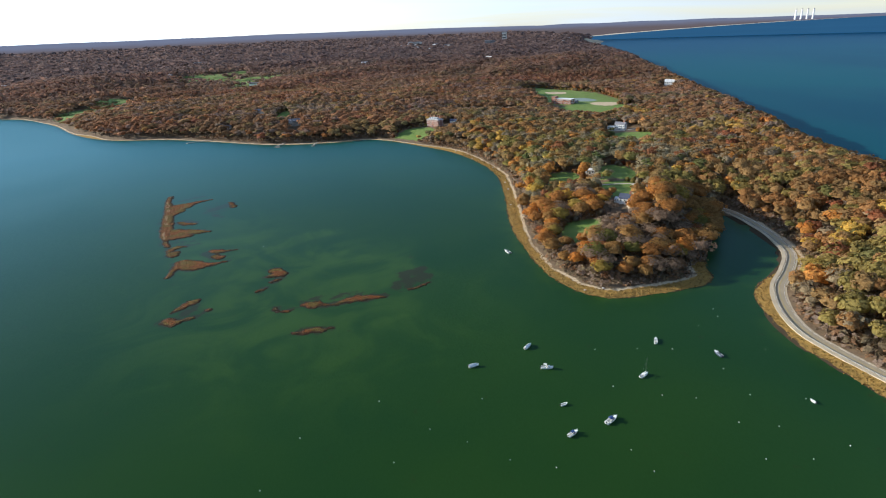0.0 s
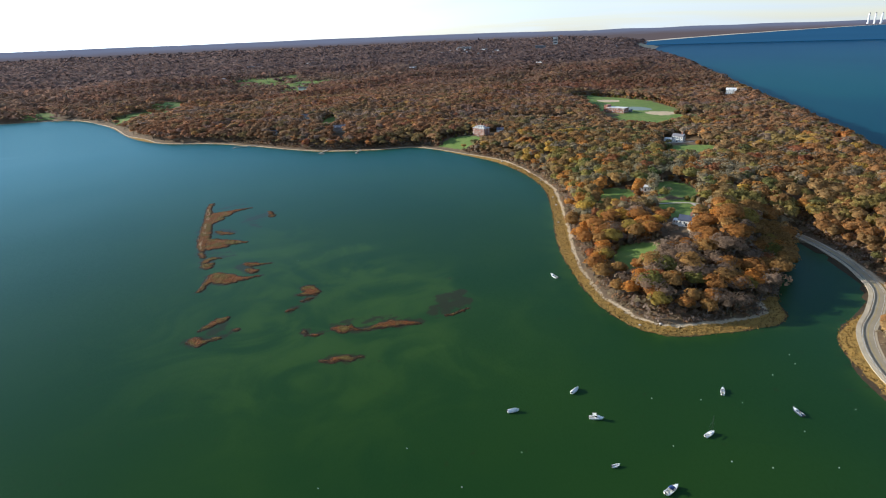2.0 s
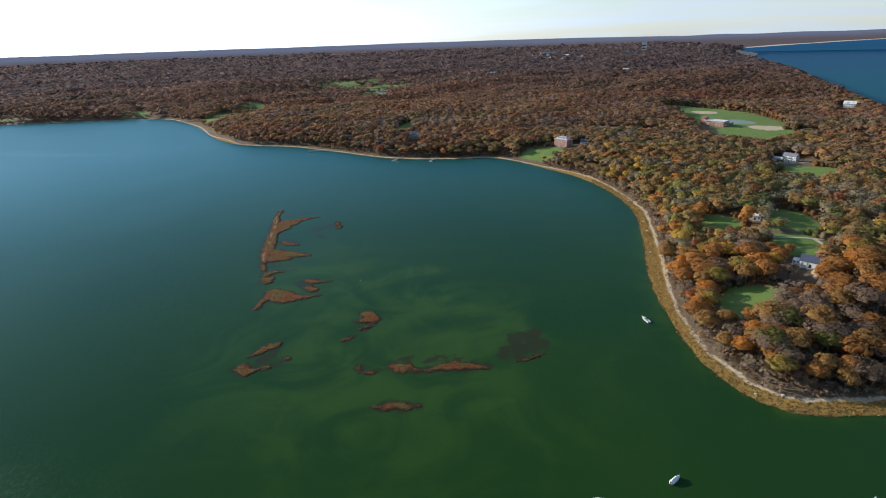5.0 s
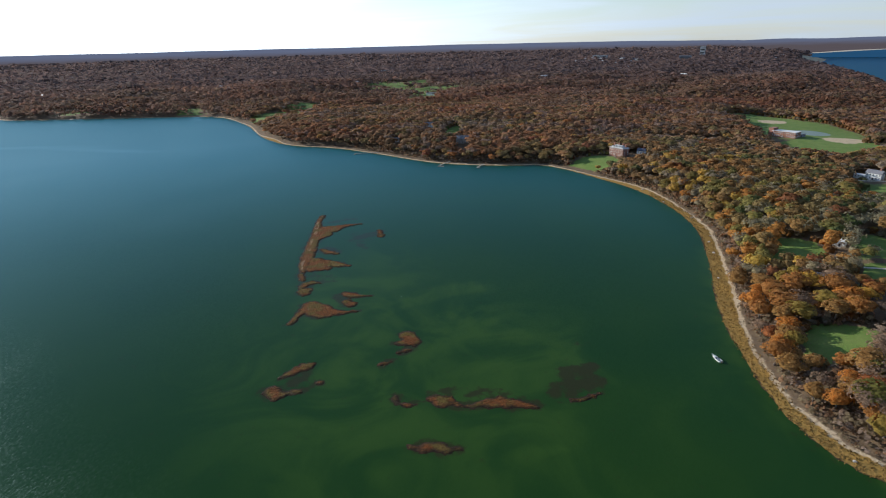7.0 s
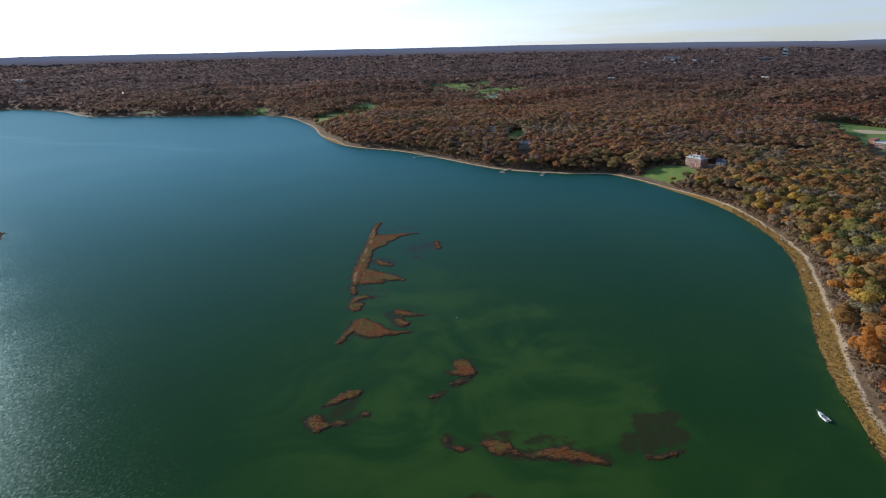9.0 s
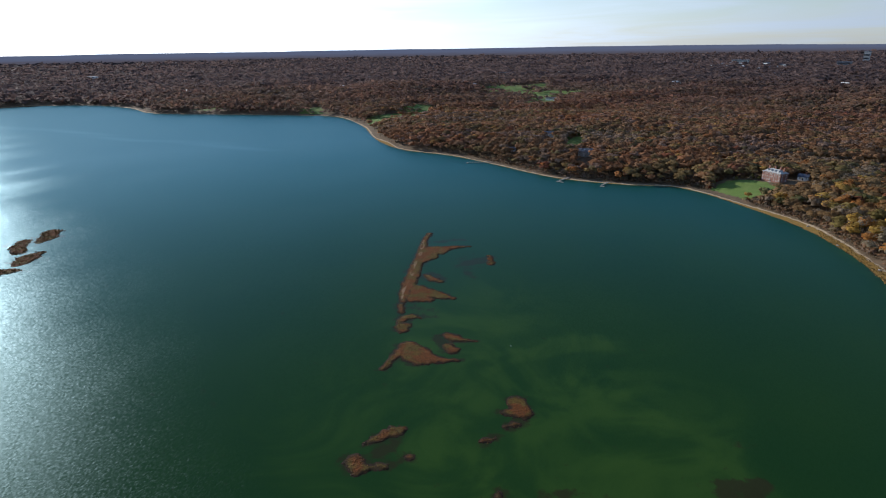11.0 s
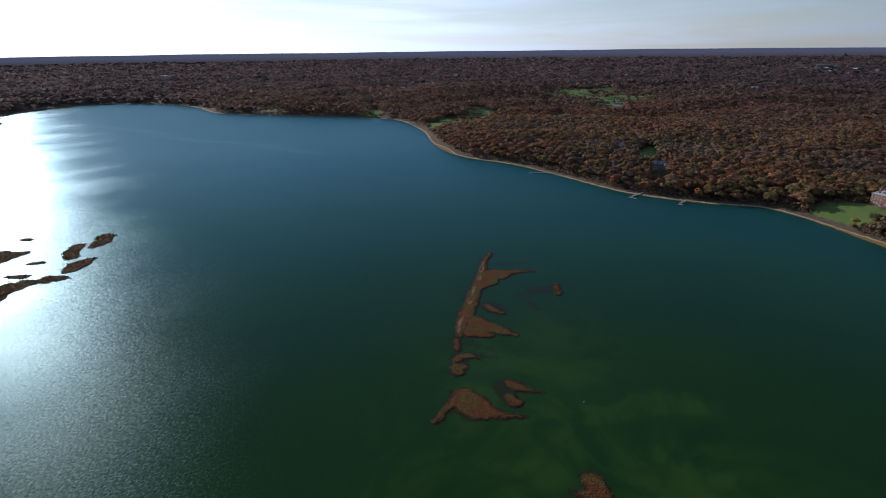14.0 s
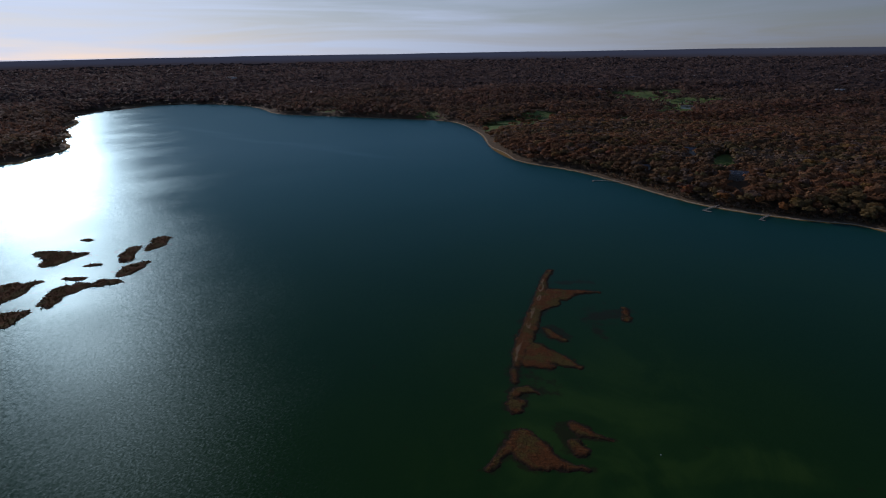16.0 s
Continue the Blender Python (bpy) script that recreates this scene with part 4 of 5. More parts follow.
for key, pick, count, size in (("near", far_off < 640, 150, 0.135), ("mid", far_off >= 640, 40, 0.24)):
    for bare in (False, True):
        q = pick & ((tk == 2) == bare)
        centre = np.stack([tx[q], ty[q], tz[q] + tall[q] - radius[q] * 0.75], -1)
        clouds[key].append(crowns(rng, centre, radius[q] * (1.0 if key == "near" else 1.12), radius[q] * (0.74 if key == "near" else 0.6), tint[q], count, size * (0.72 if bare else 1.0), *((10, 0.2) if key == "near" else (6, 0.8))))
        slim = 0.62 if bare else 0.78
        clouds[key].append(crown_shells(rng, centre, radius[q] * slim * 1.08, radius[q] * slim * 0.66, tint[q], *((7, 4) if key == "near" else (5, 3))))
    q = pick & (td < 60)
    v, f = trunks(rng, np.stack([tx[q], ty[q], tz[q] - 0.3], -1), np.stack([tx[q], ty[q], tz[q] + tall[q] * 0.8], -1), radius[q] * 0.055)
    clouds[key].append((v, f, np.tile((0.15, 0.12, 0.10), (len(f), 1))))
# brush along the wood's edge
bx, by = np.meshgrid(np.arange(-400, 480, 3.1), np.arange(100, 960, 3.1))
bx, by = (bx + rng.uniform(-1.7, 1.7, bx.shape)).ravel(), (by + rng.uniform(-1.7, 1.7, by.shape)).ravel()
bd = inland_of(bx, by)
keep = (bd > 11.5 - 10.5 * cove_bank(bx, by)) & ((bd < 24) | ((bx > 40) & (bd < 70) & (by < 470))) & ~open_at(bx, by) & ((road_gap(bx, by) > 5.6) | (by > 445)) & (rng.uniform(0, 1, len(bx)) < 0.85)
bx, by, bd = bx[keep], by[keep], bd[keep]
bz, br = level_of(bx, by, bd), rng.uniform(1.0, 2.6, len(bx)) * np.where(bd > 18, 1.9, np.where(bd > 12.8, 1.35, 1.0))
btint = np.array([(0.25, 0.185, 0.14), (0.27, 0.16, 0.09), (0.21, 0.165, 0.10)])[rng.integers(0, 3, len(bx))] * 1.4
clouds["near"].append(crowns(rng, np.stack([bx, by, bz + br * 0.3], -1), br * 1.15, br * 0.95, btint, 13, 0.3, 5, 0.5))
# leafy edge of the clearings
ex, ey = np.meshgrid(np.arange(-720, 440, 4.5), np.arange(360, 1340, 4.5))
ex, ey = (ex + rng.uniform(-2, 2, ex.shape)).ravel(), (ey + rng.uniform(-2, 2, ey.shape)).ravel()
ed = inland_of(ex, ey)
rim = ovals(ex, ey, LAWNS)
keep = (rim < -0.03) & (rim > -0.22) & (ed > 18) & (before_house(ex, ey) < 0.3)
ex, ey, ed = ex[keep], ey[keep], ed[keep]
er = rng.uniform(1.8, 3.6, len(ex))
ep, es, et = np.stack([ex, ey, level_of(ex, ey, ed) + er * 0.6], -1), er, PALETTE[kinds_at(rng, ex, ey)] * rng.uniform(0.75, 1.1, (len(ex), 1))
clouds["near"] += [leaf_cloud(rng, ep, es, es * 1.1, et, 12, 0.28, 0.4), crown_shells(rng, ep, es * 0.95, es, et, 6, 4)]
woods("woods_near", "dense autumn wood of rust, brown and gold crowns", clouds["near"])
woods("woods_behind", "rolling autumn woodland of rust-brown crowns", clouds["mid"])

# far woods: clumps that grow with the distance, greyed by haze in their tint
px, py, pr = [], [], []
r = 1000.0
while r < 4850:
    cell = 0.0068 * r
    a = np.arange(-0.72, 1.5, cell / r)
    a = a + rng.uniform(-0.6, 0.6, len(a)) * cell / r
    rr = r + rng.uniform(-0.7, 0.7, len(a)) * cell
    px.append(-rr * np.sin(a)), py.append(150 + rr * np.cos(a)), pr.append(np.full(len(a), cell))
    r += cell
px, py, pr = np.concatenate(px), np.concatenate(py), np.concatenate(pr)
keep = ~((px > -815) & (px < 615) & (py < 1325)) & (px < 700 + py * 0.2)
px, py, pr = px[keep], py[keep], pr[keep]
pd = inland_of(px, py)
keep = ((before_house(px, py, OPENINGS[6:]) < 0.3) | (waves_of(px, py, 85, 88) > 0.45)) & (pd > 8 + pr * 0.45) & (~(ovals(px, py, LAWNS + SANDS) > -0.05) | ((waves_of(px, py, 85, 88) > 0.3) & (px < -300)))
px, py, pr, pd = px[keep], py[keep], pr[keep], pd[keep]
pz = level_of(px, py, pd)
pk = kinds_at(rng, px, py)
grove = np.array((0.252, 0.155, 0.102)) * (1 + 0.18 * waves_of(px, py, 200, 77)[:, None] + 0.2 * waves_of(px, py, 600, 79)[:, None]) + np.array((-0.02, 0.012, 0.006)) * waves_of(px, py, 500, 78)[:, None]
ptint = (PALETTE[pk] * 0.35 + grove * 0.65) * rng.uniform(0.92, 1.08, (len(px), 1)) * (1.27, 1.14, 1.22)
# distance haze put into the leaf colour: mauve grey from 1300 m outward
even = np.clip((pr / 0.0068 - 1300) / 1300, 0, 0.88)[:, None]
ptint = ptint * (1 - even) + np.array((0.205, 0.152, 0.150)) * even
crown = pr * rng.uniform(0.45, 1.0, len(px))
lower = 1 - 0.75 * before_house(px, py)
crown = crown * (0.5 + 0.5 * lower)
high = lower * np.minimum(crown, 9.0) * rng.uniform(0.45, 0.85, len(px))
far_tops = np.stack([px, py, pz + 6.0 * lower + high * 0.2 + rng.uniform(-0.9, 1.2, len(px)) * lower], -1)
beyond = pr > 0.0068 * 2100
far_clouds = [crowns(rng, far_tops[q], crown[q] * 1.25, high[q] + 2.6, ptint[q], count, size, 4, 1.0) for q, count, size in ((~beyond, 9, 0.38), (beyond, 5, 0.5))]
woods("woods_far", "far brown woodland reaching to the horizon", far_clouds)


# ---- single trees on the point ----
def tube(bm, a, b, r0, r1, sides=7, bend=0.0):
    """A tapered tube from a to b."""
    a, b = Vector(a), Vector(b)
    axis = (b - a).normalized()
    u = axis.orthogonal().normalized()
    v = axis.cross(u)
    rings = []
    for t in (0.0, 0.45, 1.0):
        r = r0 + (r1 - r0) * t
        c = a.lerp(b, t) + u * bend * math.sin(t * math.pi)
        rings.append([bm.verts.new(c + (u * math.cos(k * 2 * math.pi / sides) + v * math.sin(k * 2 * math.pi / sides)) * r) for k in range(sides)])
    for p, q in zip(rings, rings[1:]):
        for k in range(sides):
            bm.faces.new((p[k], p[(k + 1) % sides], q[(k + 1) % sides], q[k]))
    bm.faces.new(rings[-1])
    bm.faces.new(rings[0][::-1])


def box(bm, x, y, z, sx, sy, sz, turn=0.0):
    """A block whose foot has its middle at (x, y, z)."""
    made = bmesh.ops.create_cube(bm, size=1.0, matrix=Matrix.Translation((x, y, z + sz / 2)) @ Matrix.Rotation(turn, 4, "Z") @ Matrix.Diagonal((sx, sy, sz, 1)))
    return made["verts"]


def empty(name, m, label, category, group=""):
    ob = new(name)
    ob.matrix_world = m
    return tagged(ob, label, category, group)


TREE_NAMES = {"rust": ("oak_tree", "broad oak with rust-red autumn leaves"), "brown": ("oak_tree", "broad oak with dull brown autumn leaves"), "bare": ("bare_tree", "nearly leafless grey tree with fine twigs"),
              "olive": ("oak_tree", "oak still in olive-green leaf"), "orange": ("maple_tree", "maple with bright orange autumn leaves"), "gold": ("maple_tree", "maple with golden yellow autumn leaves"),
              "red": ("maple_tree", "maple with deep red autumn leaves"), "green": ("pine_tree", "dark green pine among autumn trees")}


def tree(kind, seed, m):
    """A tree with a crown about 10 m wide and 12 m high."""
    r = np.random.default_rng(seed)
    name, label = TREE_NAMES[kind]
    ob = empty(name, m, label, "tree", "trees on the point")
    bm = bmesh.new()
    tube(bm, (0, 0, -0.4), (0.25, -0.1, 7.5), 0.42, 0.14, 8, 0.2)
    tube(bm, (0, 0, -0.4), (0.02, 0, 0.7), 0.62, 0.38, 8)
    part("trunk", bm, BARK, ob)
    for k in range(6):
        a, lift = k * 1.05 + r.uniform(-0.3, 0.3), r.uniform(6.5, 9.8)
        bm = bmesh.new()
        tip = (3.4 * math.cos(a), 3.4 * math.sin(a), lift)
        tube(bm, (0.1, 0, 3.2 + 0.55 * k), tip, 0.17, 0.05, 5, 0.3)
        for s in (-0.5, 0.5):
            mid = Vector((0.1, 0, 3.2 + 0.55 * k)).lerp(Vector(tip), 0.6)
            tube(bm, mid, mid + Vector((1.7 * math.cos(a + s), 1.7 * math.sin(a + s), 1.5)), 0.07, 0.02, 4)
        part("limb", bm, BARK, ob)
    tintc = np.array(KINDS[kind][0]) * 0.75 + np.array((0.19, 0.12, 0.07)) * 0.25
    thin = kind == "bare"
    heart = np.array([(0.15, 0.0, 7.2)])
    v, f, t, lit = crowns(r, heart, np.array([4.9]), np.array([4.3]), tintc[None], 420, 0.066 if thin else 0.088, 13, 0.4)
    v2, f2, t2 = crown_shells(r, heart, np.array([2.8 if thin else 3.7]), np.array([2.5 if thin else 3.3]), tintc[None], 9, 6)
    v, f, t, lit = np.concatenate([v, v2]), np.concatenate([f, f2 + len(v)]), np.concatenate([t, t2]) * ((1.8, 1.68, 1.42) if thin else (2.4, 2.25, 1.3)), np.concatenate([lit, np.zeros((len(v2), 3))])
    crown = raw_mesh("crown", v, f, LEAVES, True)
    crown.data.normals_split_custom_set_from_vertices(lit)
    crown.data.attributes.new("tint", "FLOAT_COLOR", "FACE").data.foreach_set("color", np.concatenate([t, np.ones((len(t), 1))], 1).astype(np.float32).ravel())
    crown.parent = ob
    return ob


templates = {}
order = list(KINDS)
for i in np.where(singles)[0]:
    kind = order[sk[i]]
    key = (kind, int(i) % 3)
    s, h = sr[i] / 4.5, st[i] / 12.0
    at = Matrix.Translation((sx[i], sy[i], sz[i])) @ Matrix.Rotation(float(i) * 2.4, 4, "Z")
    scaled = Matrix.Diagonal((s, s, h, 1))
    if key not in templates:
        templates[key] = tree(kind, 100 + len(templates), at @ scaled)
    else:
        base = templates[key]
        twin = copy_thing(base, at)
        twin.matrix_basis = at @ scaled

# ---- road along the cove ----
left_of = np.gradient(ROAD_LINE, axis=0)
left_of = np.stack([-left_of[:, 1], left_of[:, 0]], -1) / np.linalg.norm(left_of, axis=1)[:, None]


def ribbon(name, mat, side, width, z, thick=0.12, line=ROAD_LINE, nor=left_of):
    a, b = line + nor * (side - width / 2), line + nor * (side + width / 2)
    n = len(line)
    v = np.concatenate([np.c_[a, np.full(n, z)], np.c_[b, np.full(n, z)], np.c_[b, np.full(n, z - thick)], np.c_[a, np.full(n, z - thick)]])
    i = np.arange(n - 1)
    f = np.concatenate([np.stack([i + k * n, i + 1 + k * n, i + 1 + (k + 1) % 4 * n, i + (k + 1) % 4 * n], -1) for k in range(4)])
    return raw_mesh(name, v, f, mat)


road = tagged(ribbon("road", ASPHALT, 0, 5.2, 1.66, 0.4), "worn grey two-lane shore road on a causeway", "road", kind="structure")
tagged(ribbon("road_verge", SAND, -3.9, 2.2, 1.60, 0.7), "pale sandy verge beside the road", "verge", kind="structure")
tagged(ribbon("road_bank", SAND, 3.3, 1.0, 1.62, 0.5), "pale sandy foot of the road bank", "verge", kind="structure")
for s in (-0.14, 0.14):
    ribbon("centre_line", PAINT_YELLOW, s, 0.12, 1.67, 0.008).parent = road
for s in (-2.35, 2.35):
    ribbon("edge_line", WHITE, s, 0.1, 1.67, 0.008).parent = road
rail = empty("guard_rail", Matrix.Identity(4), "galvanised steel guard rail on wooden posts", "guard rail")
ribbon("rail", STEEL, -2.95, 0.09, 2.36, 0.31).parent = rail
post = None
for i in range(0, len(ROAD_LINE), 2):
    x, y = ROAD_LINE[i] - left_of[i] * 3.1
    if post is None:
        bm = bmesh.new()
        box(bm, 0, 0, 0, 0.2, 0.2, 0.95)
        post = part("post", bm, TIMBER, rail)
        post.location = (x, y, 1.45)
    else:
        twin = copy_thing(post, Matrix.Translation((x, y, 1.45)))


# ---- boats ----
def hull_rings(length, beam, free, inset=0.0):
    """Cross-sections of a small planing hull from stern to bow: keel, chine and gunwale."""
    out = []
    for i in range(9):
        u = i / 8
        half = beam / 2 * (1 - 0.10 * (1 - u) ** 2 - max(0, u - 0.35) ** 2.3 * 2.35) - inset
        half = max(half, 0.03)
        x = (u - 0.5) * (length - 2 * inset)
        rise = max(0, u - 0.55) ** 2 * 1.6 * free
        out.append([(x, 0, -0.32 * free + rise * 1.2), (x - 0.02, half * 0.82, -0.05 * free + rise), (x + 0.12 * u * u, half, free * (0.9 + 0.35 * u * u))])
    return out


def hull_mesh(length, beam, free):
    bm = bmesh.new()
    rings = hull_rings(length, beam, free)
    rows = []
    for keel, chine, gun in rings:
        rows.append([bm.verts.new(p) for p in (gun, chine, keel, (chine[0], -chine[1], chine[2]), (gun[0], -gun[1], gun[2]))])
    for a, b in zip(rows, rows[1:]):
        for k in range(4):
            bm.faces.new((a[k], b[k], b[k + 1], a[k + 1]))
    bm.faces.new(rows[0])
    return bm, rings


def deck_mesh(rings, u0, u1, drop=0.0, inset=0.0, camber=0.08):
    """A deck between the gunwales from station u0 to u1."""
    bm = bmesh.new()
    rows = []
    for _, _, g in rings[u0:u1 + 1]:
        h = max(g[1] - inset, 0.02)
        rows.append([bm.verts.new((g[0], y, g[2] - drop + 0.012 + camber * (1 - (y / h) ** 2))) for y in (h, h / 2, 0, -h / 2, -h)])
    for a, b in zip(rows, rows[1:]):
        for k in range(4):
            bm.faces.new((a[k], a[k + 1], b[k + 1], b[k]))
    made = bmesh.ops.extrude_face_region(bm, geom=bm.faces[:])
    for v in made["geom"]:
        if isinstance(v, bmesh.types.BMVert):
            v.co.z -= 0.05
    return bm


def side_decks(bm, rings, u0, u1, width):
    for s in (1, -1):
        rows = []
        for _, _, g in rings[u0:u1 + 1]:
            rows.append([bm.verts.new((g[0], s * y, g[2] + dz)) for y, dz in ((g[1] + 0.03, 0.02), (max(g[1] - width, 0.02), 0.02), (max(g[1] - width, 0.02), -0.35))])
        for a, b in zip(rows, rows[1:]):
            for k in range(2):
                bm.faces.new((a[k], a[k + 1], b[k + 1], b[k]))


def motor(ob, x, z):
    bm = bmesh.new()
    box(bm, x - 0.28, 0, z - 0.05, 0.5, 0.38, 0.55)
    bmesh.ops.bevel(bm, geom=bm.edges[:], offset=0.09, segments=2, affect="EDGES")
    cowl = part("outboard_motor", bm, DARK, ob, "black outboard motor")
    bm = bmesh.new()
    box(bm, x - 0.3, 0, z - 0.85, 0.2, 0.12, 0.85)
    part("motor_leg", bm, DARK, cowl)


def windscreen(ob, x, half, z, height=0.45):
    bm = bmesh.new()
    pts = [(x - 0.9, half), (x - 0.1, half * 0.82), (x + 0.15, 0), (x - 0.1, -half * 0.82), (x - 0.9, -half)]
    low = [bm.verts.new((a, b, z)) for a, b in pts]
    top = [bm.verts.new((a - 0.28, b * 0.9, z + height)) for a, b in pts]
    for k in range(4):
        bm.faces.new((low[k], low[k + 1], top[k + 1], top[k]))
    bmesh.ops.solidify(bm, geom=bm.faces[:], thickness=0.03)
    return part("windscreen", bm, GLASS, ob)


def seat_part(ob, x, y, z, sx=0.5, sy=0.5, mat=None):
    bm = bmesh.new()
    box(bm, x, y, z, sx, sy, 0.35)
    box(bm, x - sx * 0.45, y, z + 0.3, 0.12, sy, 0.4)
    bmesh.ops.bevel(bm, geom=bm.edges[:], offset=0.04, segments=1, affect="EDGES")
    part("seat", bm, mat or CREAM, ob)


def canopy_part(ob, name, x, z, sx, sy, mat, label="", posts=True):
    bm = bmesh.new()
    rows = []
    for i in range(6):
        u = i / 5
        rows.append([bm.verts.new((x + (u - 0.5) * sx, (k / 4 - 0.5) * sy, z + 0.16 * (1 - (2 * k / 4 - 1) ** 2) + 0.06 * math.sin(u * 9.4))) for k in range(5)])
    for a, b in zip(rows, rows[1:]):
        for k in range(4):
            bm.faces.new((a[k], a[k + 1], b[k + 1], b[k]))
    bmesh.ops.solidify(bm, geom=bm.faces[:], thickness=0.04)
    top = part(name, bm, mat, ob, label, True)
    if posts:
        for u in (-0.45, 0.45):
            for s in (-0.48, 0.48):
                bm = bmesh.new()
                tube(bm, (x + u * sx * 0.8, s * sy, z - 1.35), (x + u * sx, s * sy, z), 0.03, 0.03, 5)
                part("frame_tube", bm, ALLOY, top)


def rails(ob, rings, z=0.45):
    bm = bmesh.new()
    for s in (1, -1):
        pts = [Vector((g[0], s * max(g[1] - 0.06, 0.02), g[2] + z)) for _, _, g in rings[5:]]
        for a, b in zip(pts, pts[1:]):
            tube(bm, a, b, 0.02, 0.02, 4)
        for p in pts:
            tube(bm, p - Vector((0, 0, z)), p, 0.015, 0.015, 4)
    part("bow_rail", bm, ALLOY, ob)


def boat(kind, x, y, heading, length, label):
    beam, free = length * (0.36 if length > 4.5 else 0.42), 0.55 + 0.055 * length
    ob = empty("sailing_boat" if kind == "sail" else "rowing_dinghy" if kind == "dinghy" else "motor_boat", pose(x, y, 0, 0, 0, heading), label, "boat", "boats at their moorings")
    bm, rings = hull_mesh(length, beam, free)
    part("hull", bm, NAVY if kind == "dark" else GELCOAT, ob, "white gelcoat hull" if kind != "dark" else "white-decked hull with dark topsides", True)
    stern, gun = -length / 2, free * 0.92
    bm = bmesh.new()
    side_decks(bm, rings, 0, 8, 0.16)
    part("gunwale", bm, GELCOAT, ob)
    bm = deck_mesh(rings, 0, 6, free * 0.62, 0.12, 0.0)
    part("cockpit_floor", bm, CREAM, ob, "cream non-slip cockpit floor")
    if kind == "dinghy":
        for u in (-0.28, 0.02, 0.27):
            bm = bmesh.new()
            box(bm, u * length, 0, free * 0.62, 0.26, beam * 0.86, 0.05)
            part("thwart", bm, TIMBER, ob, "bare wooden thwart")
        motor(ob, stern, gun)
        return ob
    bm = deck_mesh(rings, 5, 8, 0.0, 0.0)
    part("foredeck", bm, GELCOAT, ob)
    rails(ob, rings)
    if kind == "sail":
        bm = bmesh.new()
        box(bm, 0.4, 0, gun - 0.1, length * 0.36, beam * 0.55, 0.55)
        bmesh.ops.bevel(bm, geom=bm.edges[:], offset=0.12, segments=2, affect="EDGES")
        cabin = part("cabin", bm, GELCOAT, ob)
        for s in (1, -1):
            bm = bmesh.new()
            box(bm, 0.4, s * beam * 0.276, gun + 0.12, length * 0.2, 0.02, 0.16)
            part("cabin_window", bm, GLASS, cabin)
        bm = bmesh.new()
        tube(bm, (0.9, 0, gun), (0.8, 0, gun + 8.6), 0.09, 0.06, 8)
        mast = part("mast", bm, ALLOY, ob)
        bm = bmesh.new()
        tube(bm, (0.86, 0.55, gun + 4.6), (0.86, -0.55, gun + 4.6), 0.025, 0.025, 5)
        part("spreader", bm, ALLOY, mast)
        bm = bmesh.new()
        tube(bm, (0.8, 0, gun + 1.2), (-2.4, 0, gun + 1.25), 0.16, 0.10, 7)
        part("boom", bm, GELCOAT, ob, "boom with the furled white sail")
        for e in ((3.0, 0), (0.85, beam * 0.42), (0.85, -beam * 0.42), (-3.0, 0)):
            bm = bmesh.new()
            tube(bm, (e[0] * length / 7, e[1], gun), (0.8, 0, gun + 8.5), 0.012, 0.012, 3)
            part("stay", bm, ALLOY, ob)
        motor(ob, stern, gun)
        return ob
    motor(ob, stern, gun)
    if kind == "cover":
        bm = bmesh.new()
        rows = []
        for i, (_, _, g) in enumerate(rings):
            rise = (0.75, 0.8, 1.0, 0.95, 1.1, 0.95, 0.6, 0.3, 0.05)[i]
            rows.append([bm.verts.new((g[0], k / 3 * g[1] * 1.04, g[2] + 0.03 + rise * (1 - abs(k / 3) ** 1.5) * (0.9 + 0.15 * (i % 2)))) for k in range(-3, 4)])
        for a, b in zip(rows, rows[1:]):
            for k in range(6):
                bm.faces.new((a[k], a[k + 1], b[k + 1], b[k]))
        bm.faces.new(rows[0])
        part("boat_cover", bm, COVER, ob, "pale grey shrink-wrap cover over bowed frames")
        return ob
    if kind == "cruiser":
        bm = bmesh.new()
        box(bm, 0.5, 0, gun - 0.15, length * 0.36, beam * 0.72, 0.85)
        bmesh.ops.bevel(bm, geom=bm.edges[:], offset=0.2, segments=2, affect="EDGES")
        cabin = part("cabin", bm, GELCOAT, ob, "low white cabin", True)
        for s in (1, -1):
            bm = bmesh.new()
            box(bm, 0.5, s * beam * 0.362, gun + 0.25, length * 0.24, 0.02, 0.24)
            part("cabin_window", bm, GLASS, cabin)
        windscreen(ob, 0.4, beam * 0.33, gun + 0.62, 0.5)
        canopy_part(ob, "hardtop", -0.8, gun + 1.55, length * 0.28, beam * 0.8, GELCOAT, "white hardtop")
        bm = bmesh.new()
        box(bm, length / 2 + 0.1, 0, free * 1.25, 0.7, 0.32, 0.06)
        part("bow_pulpit", bm, TIMBER, ob)
        seat_part(ob, -1.9, 0.0, free * 0.35, 0.6, beam * 0.6)
        return ob
    windscreen(ob, 0.55, beam * 0.36, gun + 0.08)
    bm = bmesh.new()
    box(bm, 0.1, 0, free * 0.34, 0.55, 0.7, 0.85)
    bmesh.ops.bevel(bm, geom=bm.edges[:], offset=0.07, segments=2, affect="EDGES")
    console = part("console", bm, GELCOAT, ob, "white steering console")
    bm = bmesh.new()
    bmesh.ops.create_cone(bm, segments=14, radius1=0.19, radius2=0.17, depth=0.05, matrix=Matrix.Translation((-0.22, 0, free * 0.34 + 0.72)) @ Matrix.Rotation(radians(70), 4, "Y"))
    part("steering_wheel", bm, DARK, console)
    for s in (-0.5, 0.5):
        seat_part(ob, -0.75, s * beam * 0.42, free * 0.34)
    seat_part(ob, stern + 0.75, 0, free * 0.34, 0.45, beam * 0.7, NAVY if kind == "dark" else CREAM)
